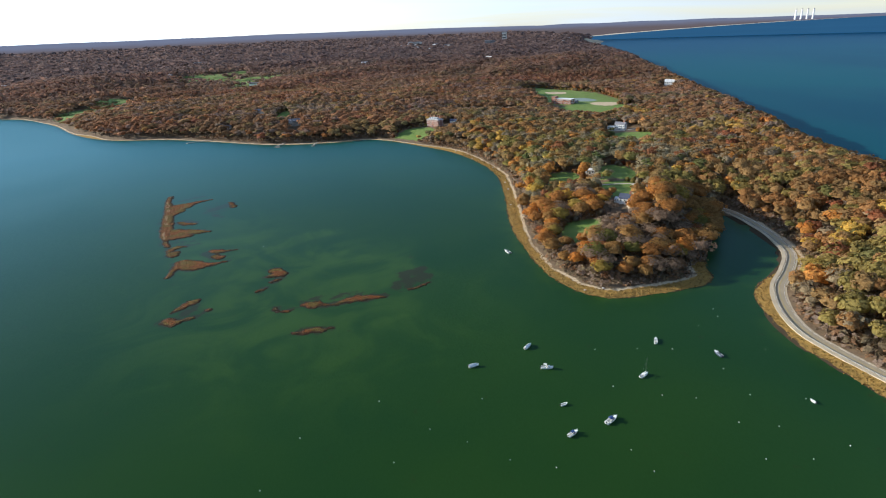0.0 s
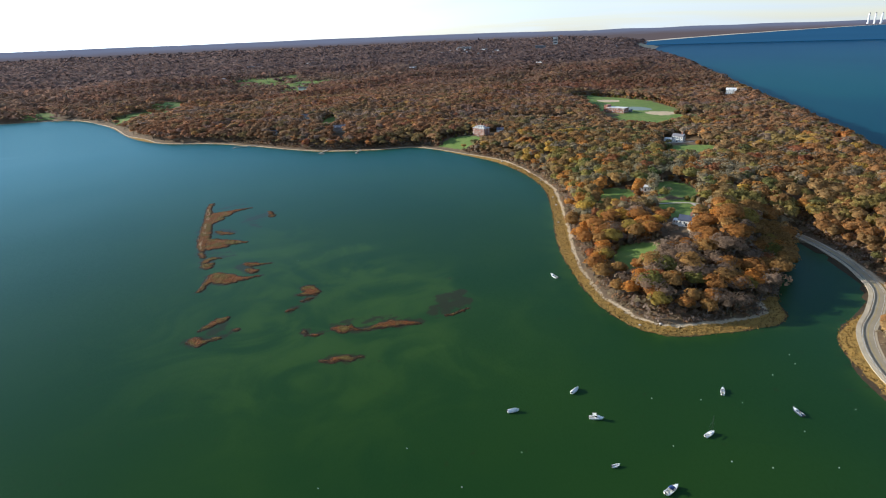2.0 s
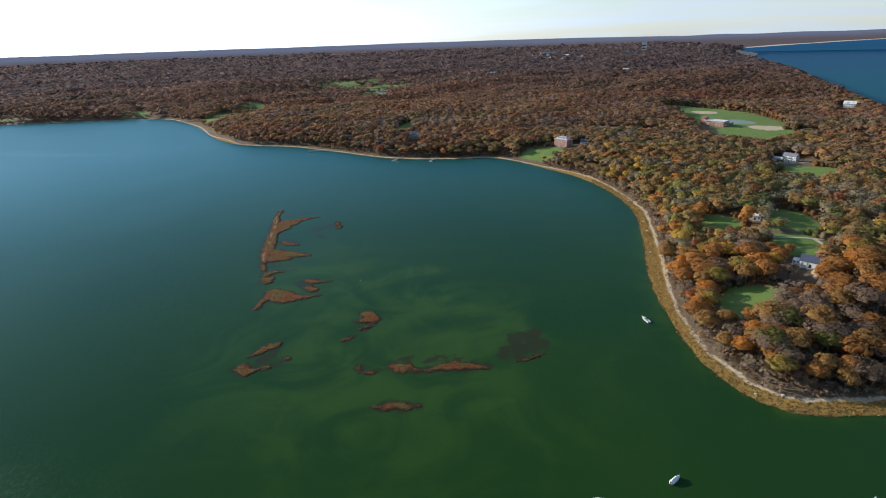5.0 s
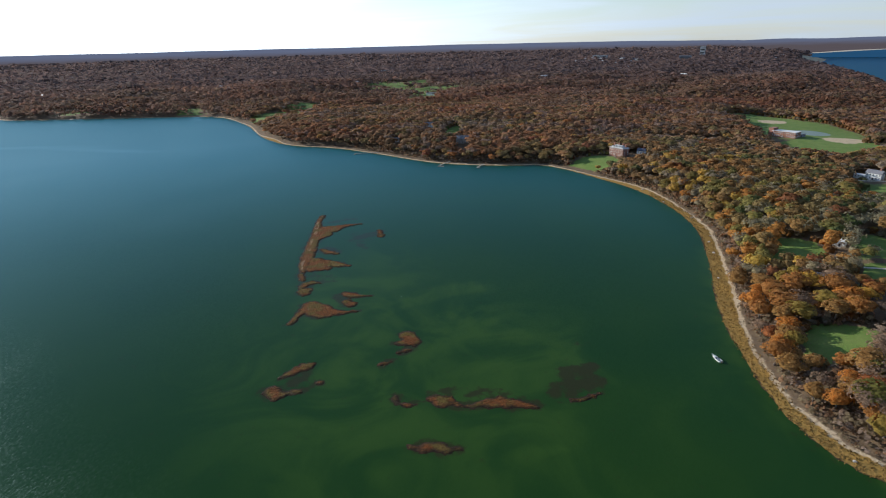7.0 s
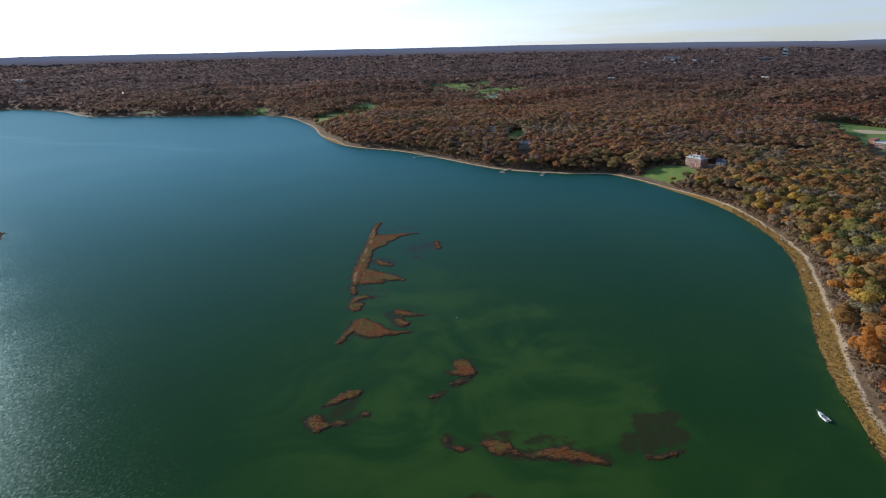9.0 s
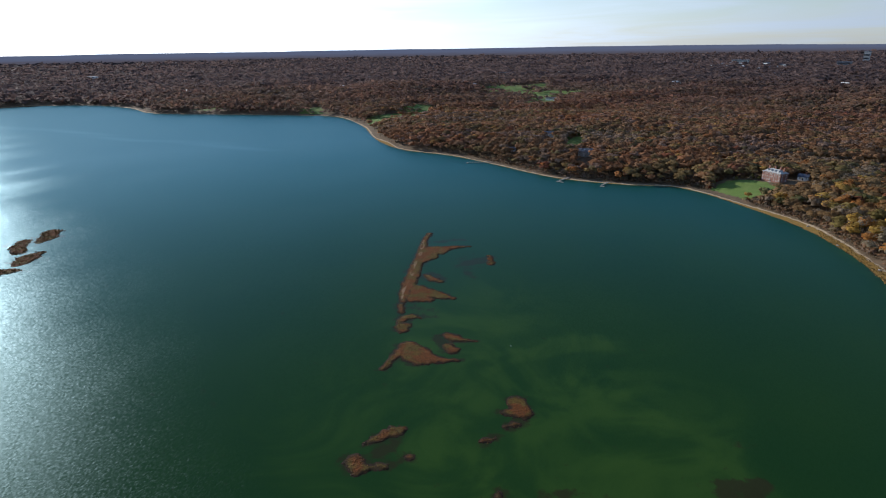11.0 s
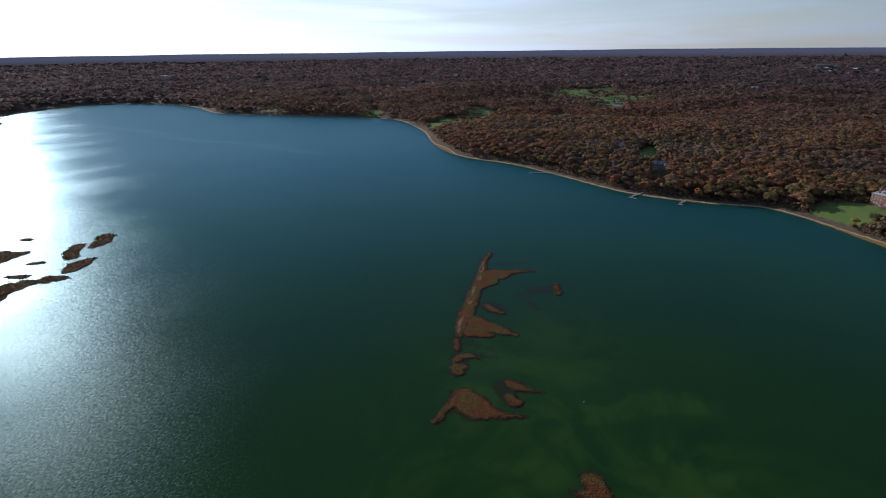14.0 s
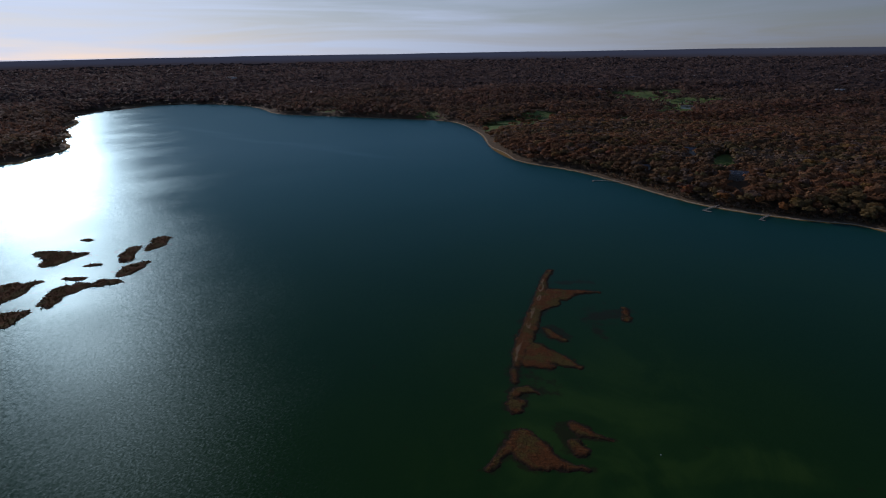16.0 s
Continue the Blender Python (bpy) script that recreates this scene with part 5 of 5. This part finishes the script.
    if kind == "canvas":
        canopy_part(ob, "bimini_top", -0.3, gun + 0.95, length * 0.30, beam * 0.78, CANVAS, "blue canvas bimini top")
        bm = bmesh.new()
        box(bm, length * 0.17, 0, gun + 0.09, length * 0.12, beam * 0.62, 0.10)
        bmesh.ops.bevel(bm, geom=bm.edges[:], offset=0.04, segments=1, affect="EDGES")
        part("bow_cushion", bm, CANVAS, ob, "blue bow cushion")
    return ob


COVER = material("grey_shrink_wrap", (0.68, 0.70, 0.69), 0.55, grain=0.2, size=0.8, bump=0.3)
BOATS = [
    ("open", 45.6, 361.0, 119, 6.3, "white open motor boat moored off the point"),
    ("cover", 40.3, 236.6, 48, 5.2, "motor boat under a pale grey cover at its mooring"),
    ("cruiser", 46.2, 217.8, -7, 5.6, "white cabin cruiser with hardtop and bow pulpit"),
    ("cover", 12.2, 221.8, 14, 4.9, "motor boat wrapped in a pale ribbed cover"),
    ("open", 104.3, 237, 69, 5.0, "white motor boat with its bow to the cove"),
    ("sail", 88.5, 208.8, 33, 4.9, "small white sailing boat with bare mast"),
    ("dark", 129, 223.2, 106, 5.2, "slim motor boat with dark cockpit and white deck"),
    ("canvas", 65, 179.6, 37, 6.4, "white motor boat with blue canvas bimini"),
    ("canvas", 47.8, 172.6, 34, 5.0, "small motor boat with blue canvas and cushions"),
    ("dinghy", 48.3, 190.7, 19, 3.0, "small pale dinghy with wooden thwarts"),
    ("dinghy", 150.5, 186.1, 105, 2.4, "small white dinghy near the road shore"),
]
for row in BOATS:
    boat(*row)

BUOYS = [(147.4, 267.6), (146, 259.4), (131.6, 250.3), (72.6, 232), (153.1, 225.8), (109.7, 229.6), (93.2, 231.4), (72.5, 202.1), (91.2, 194.4), (104.5, 191.6), (127.7, 192.3), (125.8, 211.7), (14.2, 197.2), (-30.5, 198.2), (-8.2, 179),
         (6.3, 170.7), (-60.1, 176.8), (-21.6, 161.4), (21.7, 160.4), (37.9, 155.6), (67.4, 162.8), (72, 151.8), (114.4, 175.5), (128.5, 172.3), (114, 155.5), (130.6, 154.5), (147.9, 160.2), (-68.4, 150.4), (-136.2, 392.3), (44, 366), (148.9, 188.2)]
first = None
for x, y in BUOYS:
    if first is None:
        first = empty("mooring_buoy", pose(x, y, 0.1), "round white mooring buoy with a ring", "buoy", "mooring buoys")
        bm = bmesh.new()
        bmesh.ops.create_uvsphere(bm, u_segments=14, v_segments=9, radius=0.23)
        for v in bm.verts:
            v.co.z *= 0.85
        part("float", bm, BUOY, first, "", True)
        bm = bmesh.new()
        tube(bm, (0, 0, 0.2), (0, 0, 0.36), 0.04, 0.04, 6)
        part("ring", bm, STEEL, first)
    else:
        copy_thing(first, pose(x, y, 0.1))


# ---- houses ----
def stand(x, y):
    """The ground's height at a place."""
    return float(level_of(np.array([x]), np.array([y]), inland_of([x], [y]))[0])


def window_part(ob, m, w, h, trim=None):
    """A window with frame, sill and pane, its middle at m, facing that pose's -y."""
    bm = bmesh.new()
    t = 0.12
    xs, zs = (-w / 2, -w / 2 + t, -t * 0.3, t * 0.3, w / 2 - t, w / 2), (-h / 2, -h / 2 + t, -t * 0.3, t * 0.3, h / 2 - t, h / 2)
    rows = [[bm.verts.new((x, 0.08, z)) for x in xs] for z in zs]
    for r in range(5):
        for c in range(5):
            if not (r in (1, 3) and c in (1, 3)):
                bm.faces.new((rows[r][c], rows[r][c + 1], rows[r + 1][c + 1], rows[r + 1][c]))
    made = bmesh.ops.extrude_face_region(bm, geom=bm.faces[:])
    for v in made["geom"]:
        if isinstance(v, bmesh.types.BMVert):
            v.co.y = -0.08
    frame_ob = part("window", bm, trim or WHITE, ob)
    frame_ob.matrix_local = m
    bm = bmesh.new()
    box(bm, 0, 0.03, -h / 2 + 0.05, w - 0.1, 0.04, h - 0.1)
    part("pane", bm, GLASS, frame_ob)
    bm = bmesh.new()
    box(bm, 0, -0.06, -h / 2 - 0.1, w + 0.2, 0.26, 0.09)
    part("sill", bm, trim or WHITE, frame_ob)


def roof_mesh(w, d, z, rise, over, hip):
    bm = bmesh.new()
    x, y = w / 2 + over, d / 2 + over
    k = max(x - y, 0.3) if hip else x
    low = [bm.verts.new(p) for p in ((-x, -y, z), (x, -y, z), (x, y, z), (-x, y, z))]
    top = [bm.verts.new(p) for p in ((-k, 0, z + rise), (k, 0, z + rise))]
    base = [bm.verts.new((v.co.x, v.co.y, z - 0.22)) for v in low]
    bm.faces.new((low[0], low[1], top[1], top[0]))
    bm.faces.new((low[2], low[3], top[0], top[1]))
    bm.faces.new((low[1], low[2], top[1]))
    bm.faces.new((low[3], low[0], top[0]))
    for i in range(4):
        bm.faces.new((base[i], base[(i + 1) % 4], low[(i + 1) % 4], low[i]))
    bm.faces.new(base[::-1])
    return bm


def house(name, label, x, y, turn, w, d, storeys, wall, roof, rise, hip=False, columns=5, chimneys=(), dormers=0, wing=None, floor=3.1, sunk=1.0):
    ob = empty(name, pose(x, y, stand(x, y), 0, 0, turn), label, "house")
    high = storeys * floor + 0.6
    bm = bmesh.new()
    box(bm, 0, 0, -sunk, w, d, high + sunk)
    part("wall", bm, wall, ob)
    if rise:
        part("roof", roof_mesh(w, d, high + 0.2, rise, 0.5, hip), roof, ob)
    else:
        bm = bmesh.new()
        box(bm, 0, 0, high, w + 0.5, d + 0.5, 0.4)
        part("roof", bm, roof, ob)
    for s in range(storeys):
        z = 0.6 + floor * s + floor * 0.52
        for c in range(columns):
            u = (c + 0.5) / columns * w - w / 2
            for side, rot in ((-1, 0), (1, 180)):
                if s == 0 and c == columns // 2 and side == -1:
                    continue
                window_part(ob, pose(u, side * (d / 2 + 0.05), z, 0, 0, rot), min(1.25, w / columns * 0.55), floor * 0.56)
        for c in range(max(1, columns // 3)):
            v = (c + 0.5) / max(1, columns // 3) * d - d / 2
            window_part(ob, pose(-w / 2 - 0.05, v, z, 0, 0, -90), 1.2, floor * 0.56)
            window_part(ob, pose(w / 2 + 0.05, v, z, 0, 0, 90), 1.2, floor * 0.56)
    bm = bmesh.new()
    box(bm, 0, -d / 2 - 0.06, 0.1, 1.2, 0.14, 2.2)
    part("door", bm, DARK, ob, "dark front door")
    bm = bmesh.new()
    box(bm, 0, -d / 2 - 0.9, -0.6, 2.6, 1.6, 0.7)
    part("step", bm, CONCRETE, ob)
    if wall is BRICK:
        bm = bmesh.new()
        box(bm, 0, 0, high - 0.1, w + 0.5, d + 0.5, 0.3)
        part("cornice", bm, WHITE, ob)
    for cx, cy in chimneys:
        bm = bmesh.new()
        box(bm, cx * w, cy * d, high, 1.5, 1.0, rise + 2.0)
        box(bm, cx * w, cy * d, high + rise + 2.0, 1.8, 1.3, 0.25)
        part("chimney", bm, wall if wall is BRICK else BRICK, ob)
    for k in range(dormers):
        u = (k + 0.5) / dormers * w * 0.8 - w * 0.4
        bm = bmesh.new()
        box(bm, u, -d * 0.28, high + 0.3, 1.7, 2.8, 1.9)
        dormer = part("dormer", bm, WHITE, ob)
        window_part(dormer, pose(u, -d * 0.28 - 1.45, high + 1.3), 1.0, 1.2)
        part("dormer_roof", roof_mesh(2.8, 1.7, 0, 0.7, 0.15, False), roof, dormer).matrix_local = pose(u, -d * 0.28, high + 2.3, 0, 0, 90)
    if wing:
        wx, wy, ww, wd, wh = wing
        bm = bmesh.new()
        box(bm, wx, wy, -sunk, ww, wd, wh + sunk)
        part("wing", bm, wall, ob)
        part("wing_roof", roof_mesh(ww, wd, wh + 0.2, 2.2, 0.4, False), roof, ob)
        for c in range(3):
            window_part(ob, pose(wx + (c - 1) * ww / 3.2, wy - wd / 2 - 0.05, wh * 0.55), 1.1, 1.5)
    return ob


ROOF_GREY = material("pale_slate", (0.50, 0.49, 0.47), 0.75, grain=0.3, size=0.6, bump=0.3)
house("mansion", "red brick mansion with slate hip roof, dormers and chimneys", -4, 834, -40, 22, 12, 3, BRICK, ROOF_GREY, 3.4, True, 8, ((-0.4, 0.1), (-0.14, 0.25), (0.14, 0.25), (0.4, 0.1)), 4)
house("house", "white clapboard house with grey gable roof above a lawn", 246, 748, -42, 14, 8, 2, WHITE, SLATE, 3.0, False, 5, ((0.3, 0.0),), 0, (-13, 1, 10, 7, 3.2))
house("house", "large white house at the edge of the bluff", 487, 1192, -25, 18, 11, 2, WHITE, ROOF_WHITE, 4.5, False, 5, ((-0.3, 0.1), (0.3, 0.1)), 2, (12, 1, 9, 8, 4.0))
house("house", "house with dark blue roof among trees on the point", 148, 420, -30, 11, 7, 1, WHITE, ROOF_BLUE, 3.4, False, 4, ((0.2, 0.0),), 0, (-7, 2, 6, 5, 2.6))
house("house", "grey shingled house half hidden in the shore wood", -227, 892, 10, 19, 10, 2, TIMBER, SLATE, 3.6, False, 6, ((-0.3, 0.0), (0.25, 0.0)), 3)
house("house", "pale house with slate roof deep in the wood", -317, 1008, 15, 15, 9, 2, WHITE, SLATE, 3.6, False, 4, ((0.2, 0.0),))
house("house", "low white garden house beside the lawn", 145, 520, -20, 8, 5, 1, WHITE, ROOF_WHITE, 1.8, False, 3)
house("house", "small grey cottage under the garden trees", 115, 452, -25, 9, 6, 1, TIMBER, SLATE, 2.4, False, 3)
house("house", "dark-roofed outbuilding beside the mansion", 24, 849, -15, 10, 7, 1, WHITE, ROOF_BLUE, 3.0, False, 3, ((0.2, 0.0),))
house("house", "small white shore house at a clearing", -338, 905, 12, 9, 6, 1, WHITE, SLATE, 2.4, False, 3)
school = house("school_building", "long red brick school block with pale flat roof", 226, 1003, -38, 32, 17, 2, BRICK, ROOF_WHITE, 0, False, 12, (), 0, None, 3.8)
bm = bmesh.new()
box(bm, -18, -1, -1, 7, 13, 12.5)
box(bm, -18, -1, 11.5, 7.4, 13.4, 0.4)
part("hall", bm, BRICK, school, "taller windowless brick hall")
bm = bmesh.new()
box(bm, 7, 16, -1, 20, 11, 5)
part("annexe", bm, SLATE, school)

GRAVEL = material("pale_gravel", (0.52, 0.46, 0.38), 0.95, grain=0.25, size=0.9, bump=0.3)


def path_strip(name, label, points, width, mat):
    """A strip laid over the ground."""
    line = along(points, 6)
    g = np.gradient(line, axis=0)
    nor = np.stack([-g[:, 1], g[:, 0]], -1) / np.linalg.norm(g, axis=1)[:, None]
    rows = [line + nor * k * width for k in (-0.5, 0.0, 0.5)]
    v = np.concatenate([np.c_[r, level_of(r[:, 0], r[:, 1], inland_of(r[:, 0], r[:, 1])) + 0.25] for r in rows])
    n = len(line)
    i = np.arange(n - 1)
    f = np.concatenate([np.stack([i + k * n, i + 1 + k * n, i + 1 + (k + 1) * n, i + (k + 1) * n], -1) for k in range(2)])
    return tagged(raw_mesh(name, v, f, mat), label, "path", kind="structure")


path_strip("driveway_1", "pale gravel drive to the house on the point", [(156, 424), (164, 434), (170, 447), (172, 462), (170, 476)], 3.0, GRAVEL)
path_strip("driveway_2", "pale garden path across the lawn", [(140, 478), (152, 476), (166, 476), (176, 474)], 2.2, GRAVEL)
path_strip("driveway_3", "pale forecourt of the white house", [(228, 741), (240, 738), (252, 737), (264, 742)], 5.0, GRAVEL)
path_strip("driveway_4", "pale running track round the playing field", [(330, 1250), (375, 1160), (390, 1060), (385, 960), (360, 900)], 6.0, GRAVEL)
path_strip("driveway_5", "pale road beside the playing field", [(395, 1000), (430, 950), (455, 905), (462, 870)], 7.0, GRAVEL)


# ---- piers ----
def pier(x0, y0, x1, y1, wide, label, head=0.0):
    ob = empty("pier", pose(x0, y0, 0, 0, 0, math.degrees(math.atan2(y1 - y0, x1 - x0))), label, "pier", "piers on the wooded shore")
    length = math.hypot(x1 - x0, y1 - y0)
    n = int(length / 0.9)
    plank = None
    for k in range(n):
        if plank is None:
            bm = bmesh.new()
            box(bm, 0, 0, 1.2, 0.8, wide, 0.08)
            plank = part("plank", bm, TIMBER, ob)
            plank.location = (0.45, 0, 0)
        else:
            copy_thing(plank, Matrix.Translation((0.45 + k * 0.9, 0, 0)))
    for s in (-1, 1):
        bm = bmesh.new()
        box(bm, length / 2, s * wide * 0.42, 0.98, length, 0.15, 0.2)
        part("stringer", bm, TIMBER, ob)
    pile = None
    for k in range(int(length / 4) + 1):
        for s in (-1, 1):
            if pile is None:
                bm = bmesh.new()
                tube(bm, (0, 0, -2.2), (0, 0, 2.0), 0.16, 0.14, 7)
                pile = part("pile", bm, TIMBER, ob)
                pile.location = (0, s * wide * 0.55, 0)
            else:
                copy_thing(pile, Matrix.Translation((k * 4.0, s * wide * 0.55, 0)))
    if head:
        bm = bmesh.new()
        box(bm, length + 1.0, head * 0.3, 0.3, 2.6, abs(head), 0.4)
        part("float", bm, TIMBER, ob, "floating landing stage")
    return ob


pier(-350, 858, -381, 843.5, 1.8, "long thin timber pier over shallow water", 5)
pier(-224, 812, -230.5, 784, 2.2, "grey timber pier with a wide landing stage", 9)
pier(-175, 801, -178.5, 782, 1.8, "short grey timber pier on the wooded shore", 5)

# ---- stones and grass of the shore ----
rng = np.random.default_rng(5)
bm = bmesh.new()
bmesh.ops.create_icosphere(bm, subdivisions=2, radius=1.0)
for v in bm.verts:
    v.co *= 1 + 0.25 * noise.noise(v.co * 1.3)
    v.co.z *= 0.65
boulder = part("boulder", bm, STONE)
BOULDERS = [(84, 296), (62, 470), (66, 520), (69, 560), (66, 545), (60, 610), (95, 296.5), (40, 660), (22, 706)]
for k, (x, y) in enumerate(BOULDERS):
    s = 0.7 + 0.5 * (k * 0.37 % 1)
    m = pose(x, y, stand(x, y) + 0.15 * s, 0, 0, k * 50) @ Matrix.Diagonal((s * 1.2, s, s, 1))
    if k == 0:
        boulder.matrix_basis = m
        tagged(boulder, "pale rounded boulder on the beach", "boulder", "boulders on the beach")
    else:
        twin = copy_thing(boulder, m)
        twin.matrix_basis = m

# reeds: upright sprays on the marsh fringe and the islets
qx, qy = np.meshgrid(np.arange(30, 260, 1.7), np.arange(180, 720, 1.7))
qx, qy = (qx + rng.uniform(-0.8, 0.8, qx.shape)).ravel(), (qy + rng.uniform(-0.8, 0.8, qy.shape)).ravel()
qd = inland_of(qx, qy)
keep = (qd > 0.4) & (qd < 9.0 + waves_of(qx, qy, 40, 70)) & (road_gap(qx, qy) > 6) & (np.hypot(qx - 199, qy - 370) > 46)
qx, qy, qd = qx[keep], qy[keep], qd[keep]
reed = np.array([(0.31, 0.18, 0.05), (0.25, 0.15, 0.045), (0.34, 0.21, 0.065)])[rng.integers(0, 3, len(qx))]
cloud = leaf_cloud(rng, np.stack([qx, qy, level_of(qx, qy, qd) + 0.15], -1), np.full(len(qx), 0.8), np.full(len(qx), 0.4), reed, 4, 0.45, 0.6)
sods = []
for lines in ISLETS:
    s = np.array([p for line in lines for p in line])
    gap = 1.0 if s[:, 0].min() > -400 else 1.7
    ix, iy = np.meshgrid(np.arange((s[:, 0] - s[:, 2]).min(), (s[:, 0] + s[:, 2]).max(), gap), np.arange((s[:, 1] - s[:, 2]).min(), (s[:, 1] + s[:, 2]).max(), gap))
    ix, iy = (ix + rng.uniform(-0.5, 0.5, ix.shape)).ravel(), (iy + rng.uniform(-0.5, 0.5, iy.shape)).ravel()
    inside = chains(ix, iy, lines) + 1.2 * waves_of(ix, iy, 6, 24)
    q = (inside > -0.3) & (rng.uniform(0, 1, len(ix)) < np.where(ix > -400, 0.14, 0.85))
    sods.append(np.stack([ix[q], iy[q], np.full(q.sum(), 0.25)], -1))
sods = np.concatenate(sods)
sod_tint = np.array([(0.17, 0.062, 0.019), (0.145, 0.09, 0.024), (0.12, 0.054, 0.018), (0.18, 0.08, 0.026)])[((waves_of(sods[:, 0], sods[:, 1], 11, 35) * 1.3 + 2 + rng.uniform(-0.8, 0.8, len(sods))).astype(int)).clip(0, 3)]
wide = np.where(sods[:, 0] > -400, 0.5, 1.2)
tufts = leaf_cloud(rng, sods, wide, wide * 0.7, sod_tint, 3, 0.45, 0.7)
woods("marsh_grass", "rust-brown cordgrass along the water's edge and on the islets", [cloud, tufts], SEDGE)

# ---- far landmarks ----
CHIMNEY = material("white_stack", (0.75, 0.75, 0.76), 0.7, grain=0.1, size=8.0)
for k in range(4):
    a = radians(-32.3 - k * 0.42)
    x, y = -4790 * math.sin(a), 150 + 4790 * math.cos(a)
    ob = empty("power_station_stack", pose(x, y, 100), "tall white power station stack on the far coast", "smokestack", "stacks on the far coast")
    bm = bmesh.new()
    tube(bm, (0, 0, 0), (0, 0, 66), 6.5, 4.5, 10)
    part("shaft", bm, CHIMNEY, ob)
    bm = bmesh.new()
    tube(bm, (0, 0, 66), (0, 0, 70), 4.6, 4.6, 10)
    part("rim", bm, SLATE, ob)


def block_building(x, y, w, d, h, label, mat=None):
    ob = empty("distant_building", pose(x, y, stand(x, y), 0, 0, -15), label, "building")
    bm = bmesh.new()
    box(bm, 0, 0, -2, w, d, h + 2)
    part("wall", bm, mat or CONCRETE, ob)
    bm = bmesh.new()
    box(bm, 0, 0, h, w + 1, d + 1, 1.2)
    part("roof", bm, SLATE, ob)
    for k in range(3):
        bm = bmesh.new()
        box(bm, 0, -d / 2 - 0.1, 4 + k * h * 0.28, w * 0.86, 0.3, h * 0.12)
        part("window", bm, DARK, ob)
    return ob


block_building(449, 3780, 26, 26, 58, "tall pale hospital tower above far woods")
block_building(330, 3500, 60, 24, 30, "broad dark hospital block above far woods", SLATE)
block_building(-115, 3518, 80, 26, 24, "pale low building in the far woods")
block_building(-1000, 2500, 60, 20, 14, "long pale roof in the far woods", ROOF_WHITE)
block_building(-2700, 1700, 90, 26, 18, "long pale roof in far woods", ROOF_WHITE)
block_building(-533, 1700, 34, 14, 7, "white clubhouse beside the fairways", WHITE)


# scattered houses whose roofs show over the far woods
rng = np.random.default_rng(23)
for k in range(84):
    a, r = rng.uniform(-0.25, 1.1), rng.uniform(1900, 4200)
    x, y = -r * math.sin(a), 150 + r * math.cos(a)
    if k >= 34:  # a village by the inlet
        x, y = rng.normal(-151, 150), rng.normal(3399, 170)
    if inland_of([x], [y])[0] < 150:
        continue
    w, d = rng.uniform(14, 26), rng.uniform(10, 14)
    ob = empty("distant_house", pose(x, y, stand(x, y), 0, 0, rng.uniform(-50, 30)), "pale house whose roof shows over the woods", "house", "houses in the far woods")
    bm = bmesh.new()
    box(bm, 0, 0, -2, w, d, 13)
    part("wall", bm, WHITE if k % 3 else CONCRETE, ob)
    part("roof", roof_mesh(w, d, 11.2, 4.5, 0.5, k % 2 == 0), (SLATE, ROOF_WHITE, ROOF_GREY)[k % 3], ob)
    for u in (-0.3, 0.0, 0.3):
        window_part(ob, pose(u * w, -d / 2 - 0.05, 9.2), 1.6, 1.8)
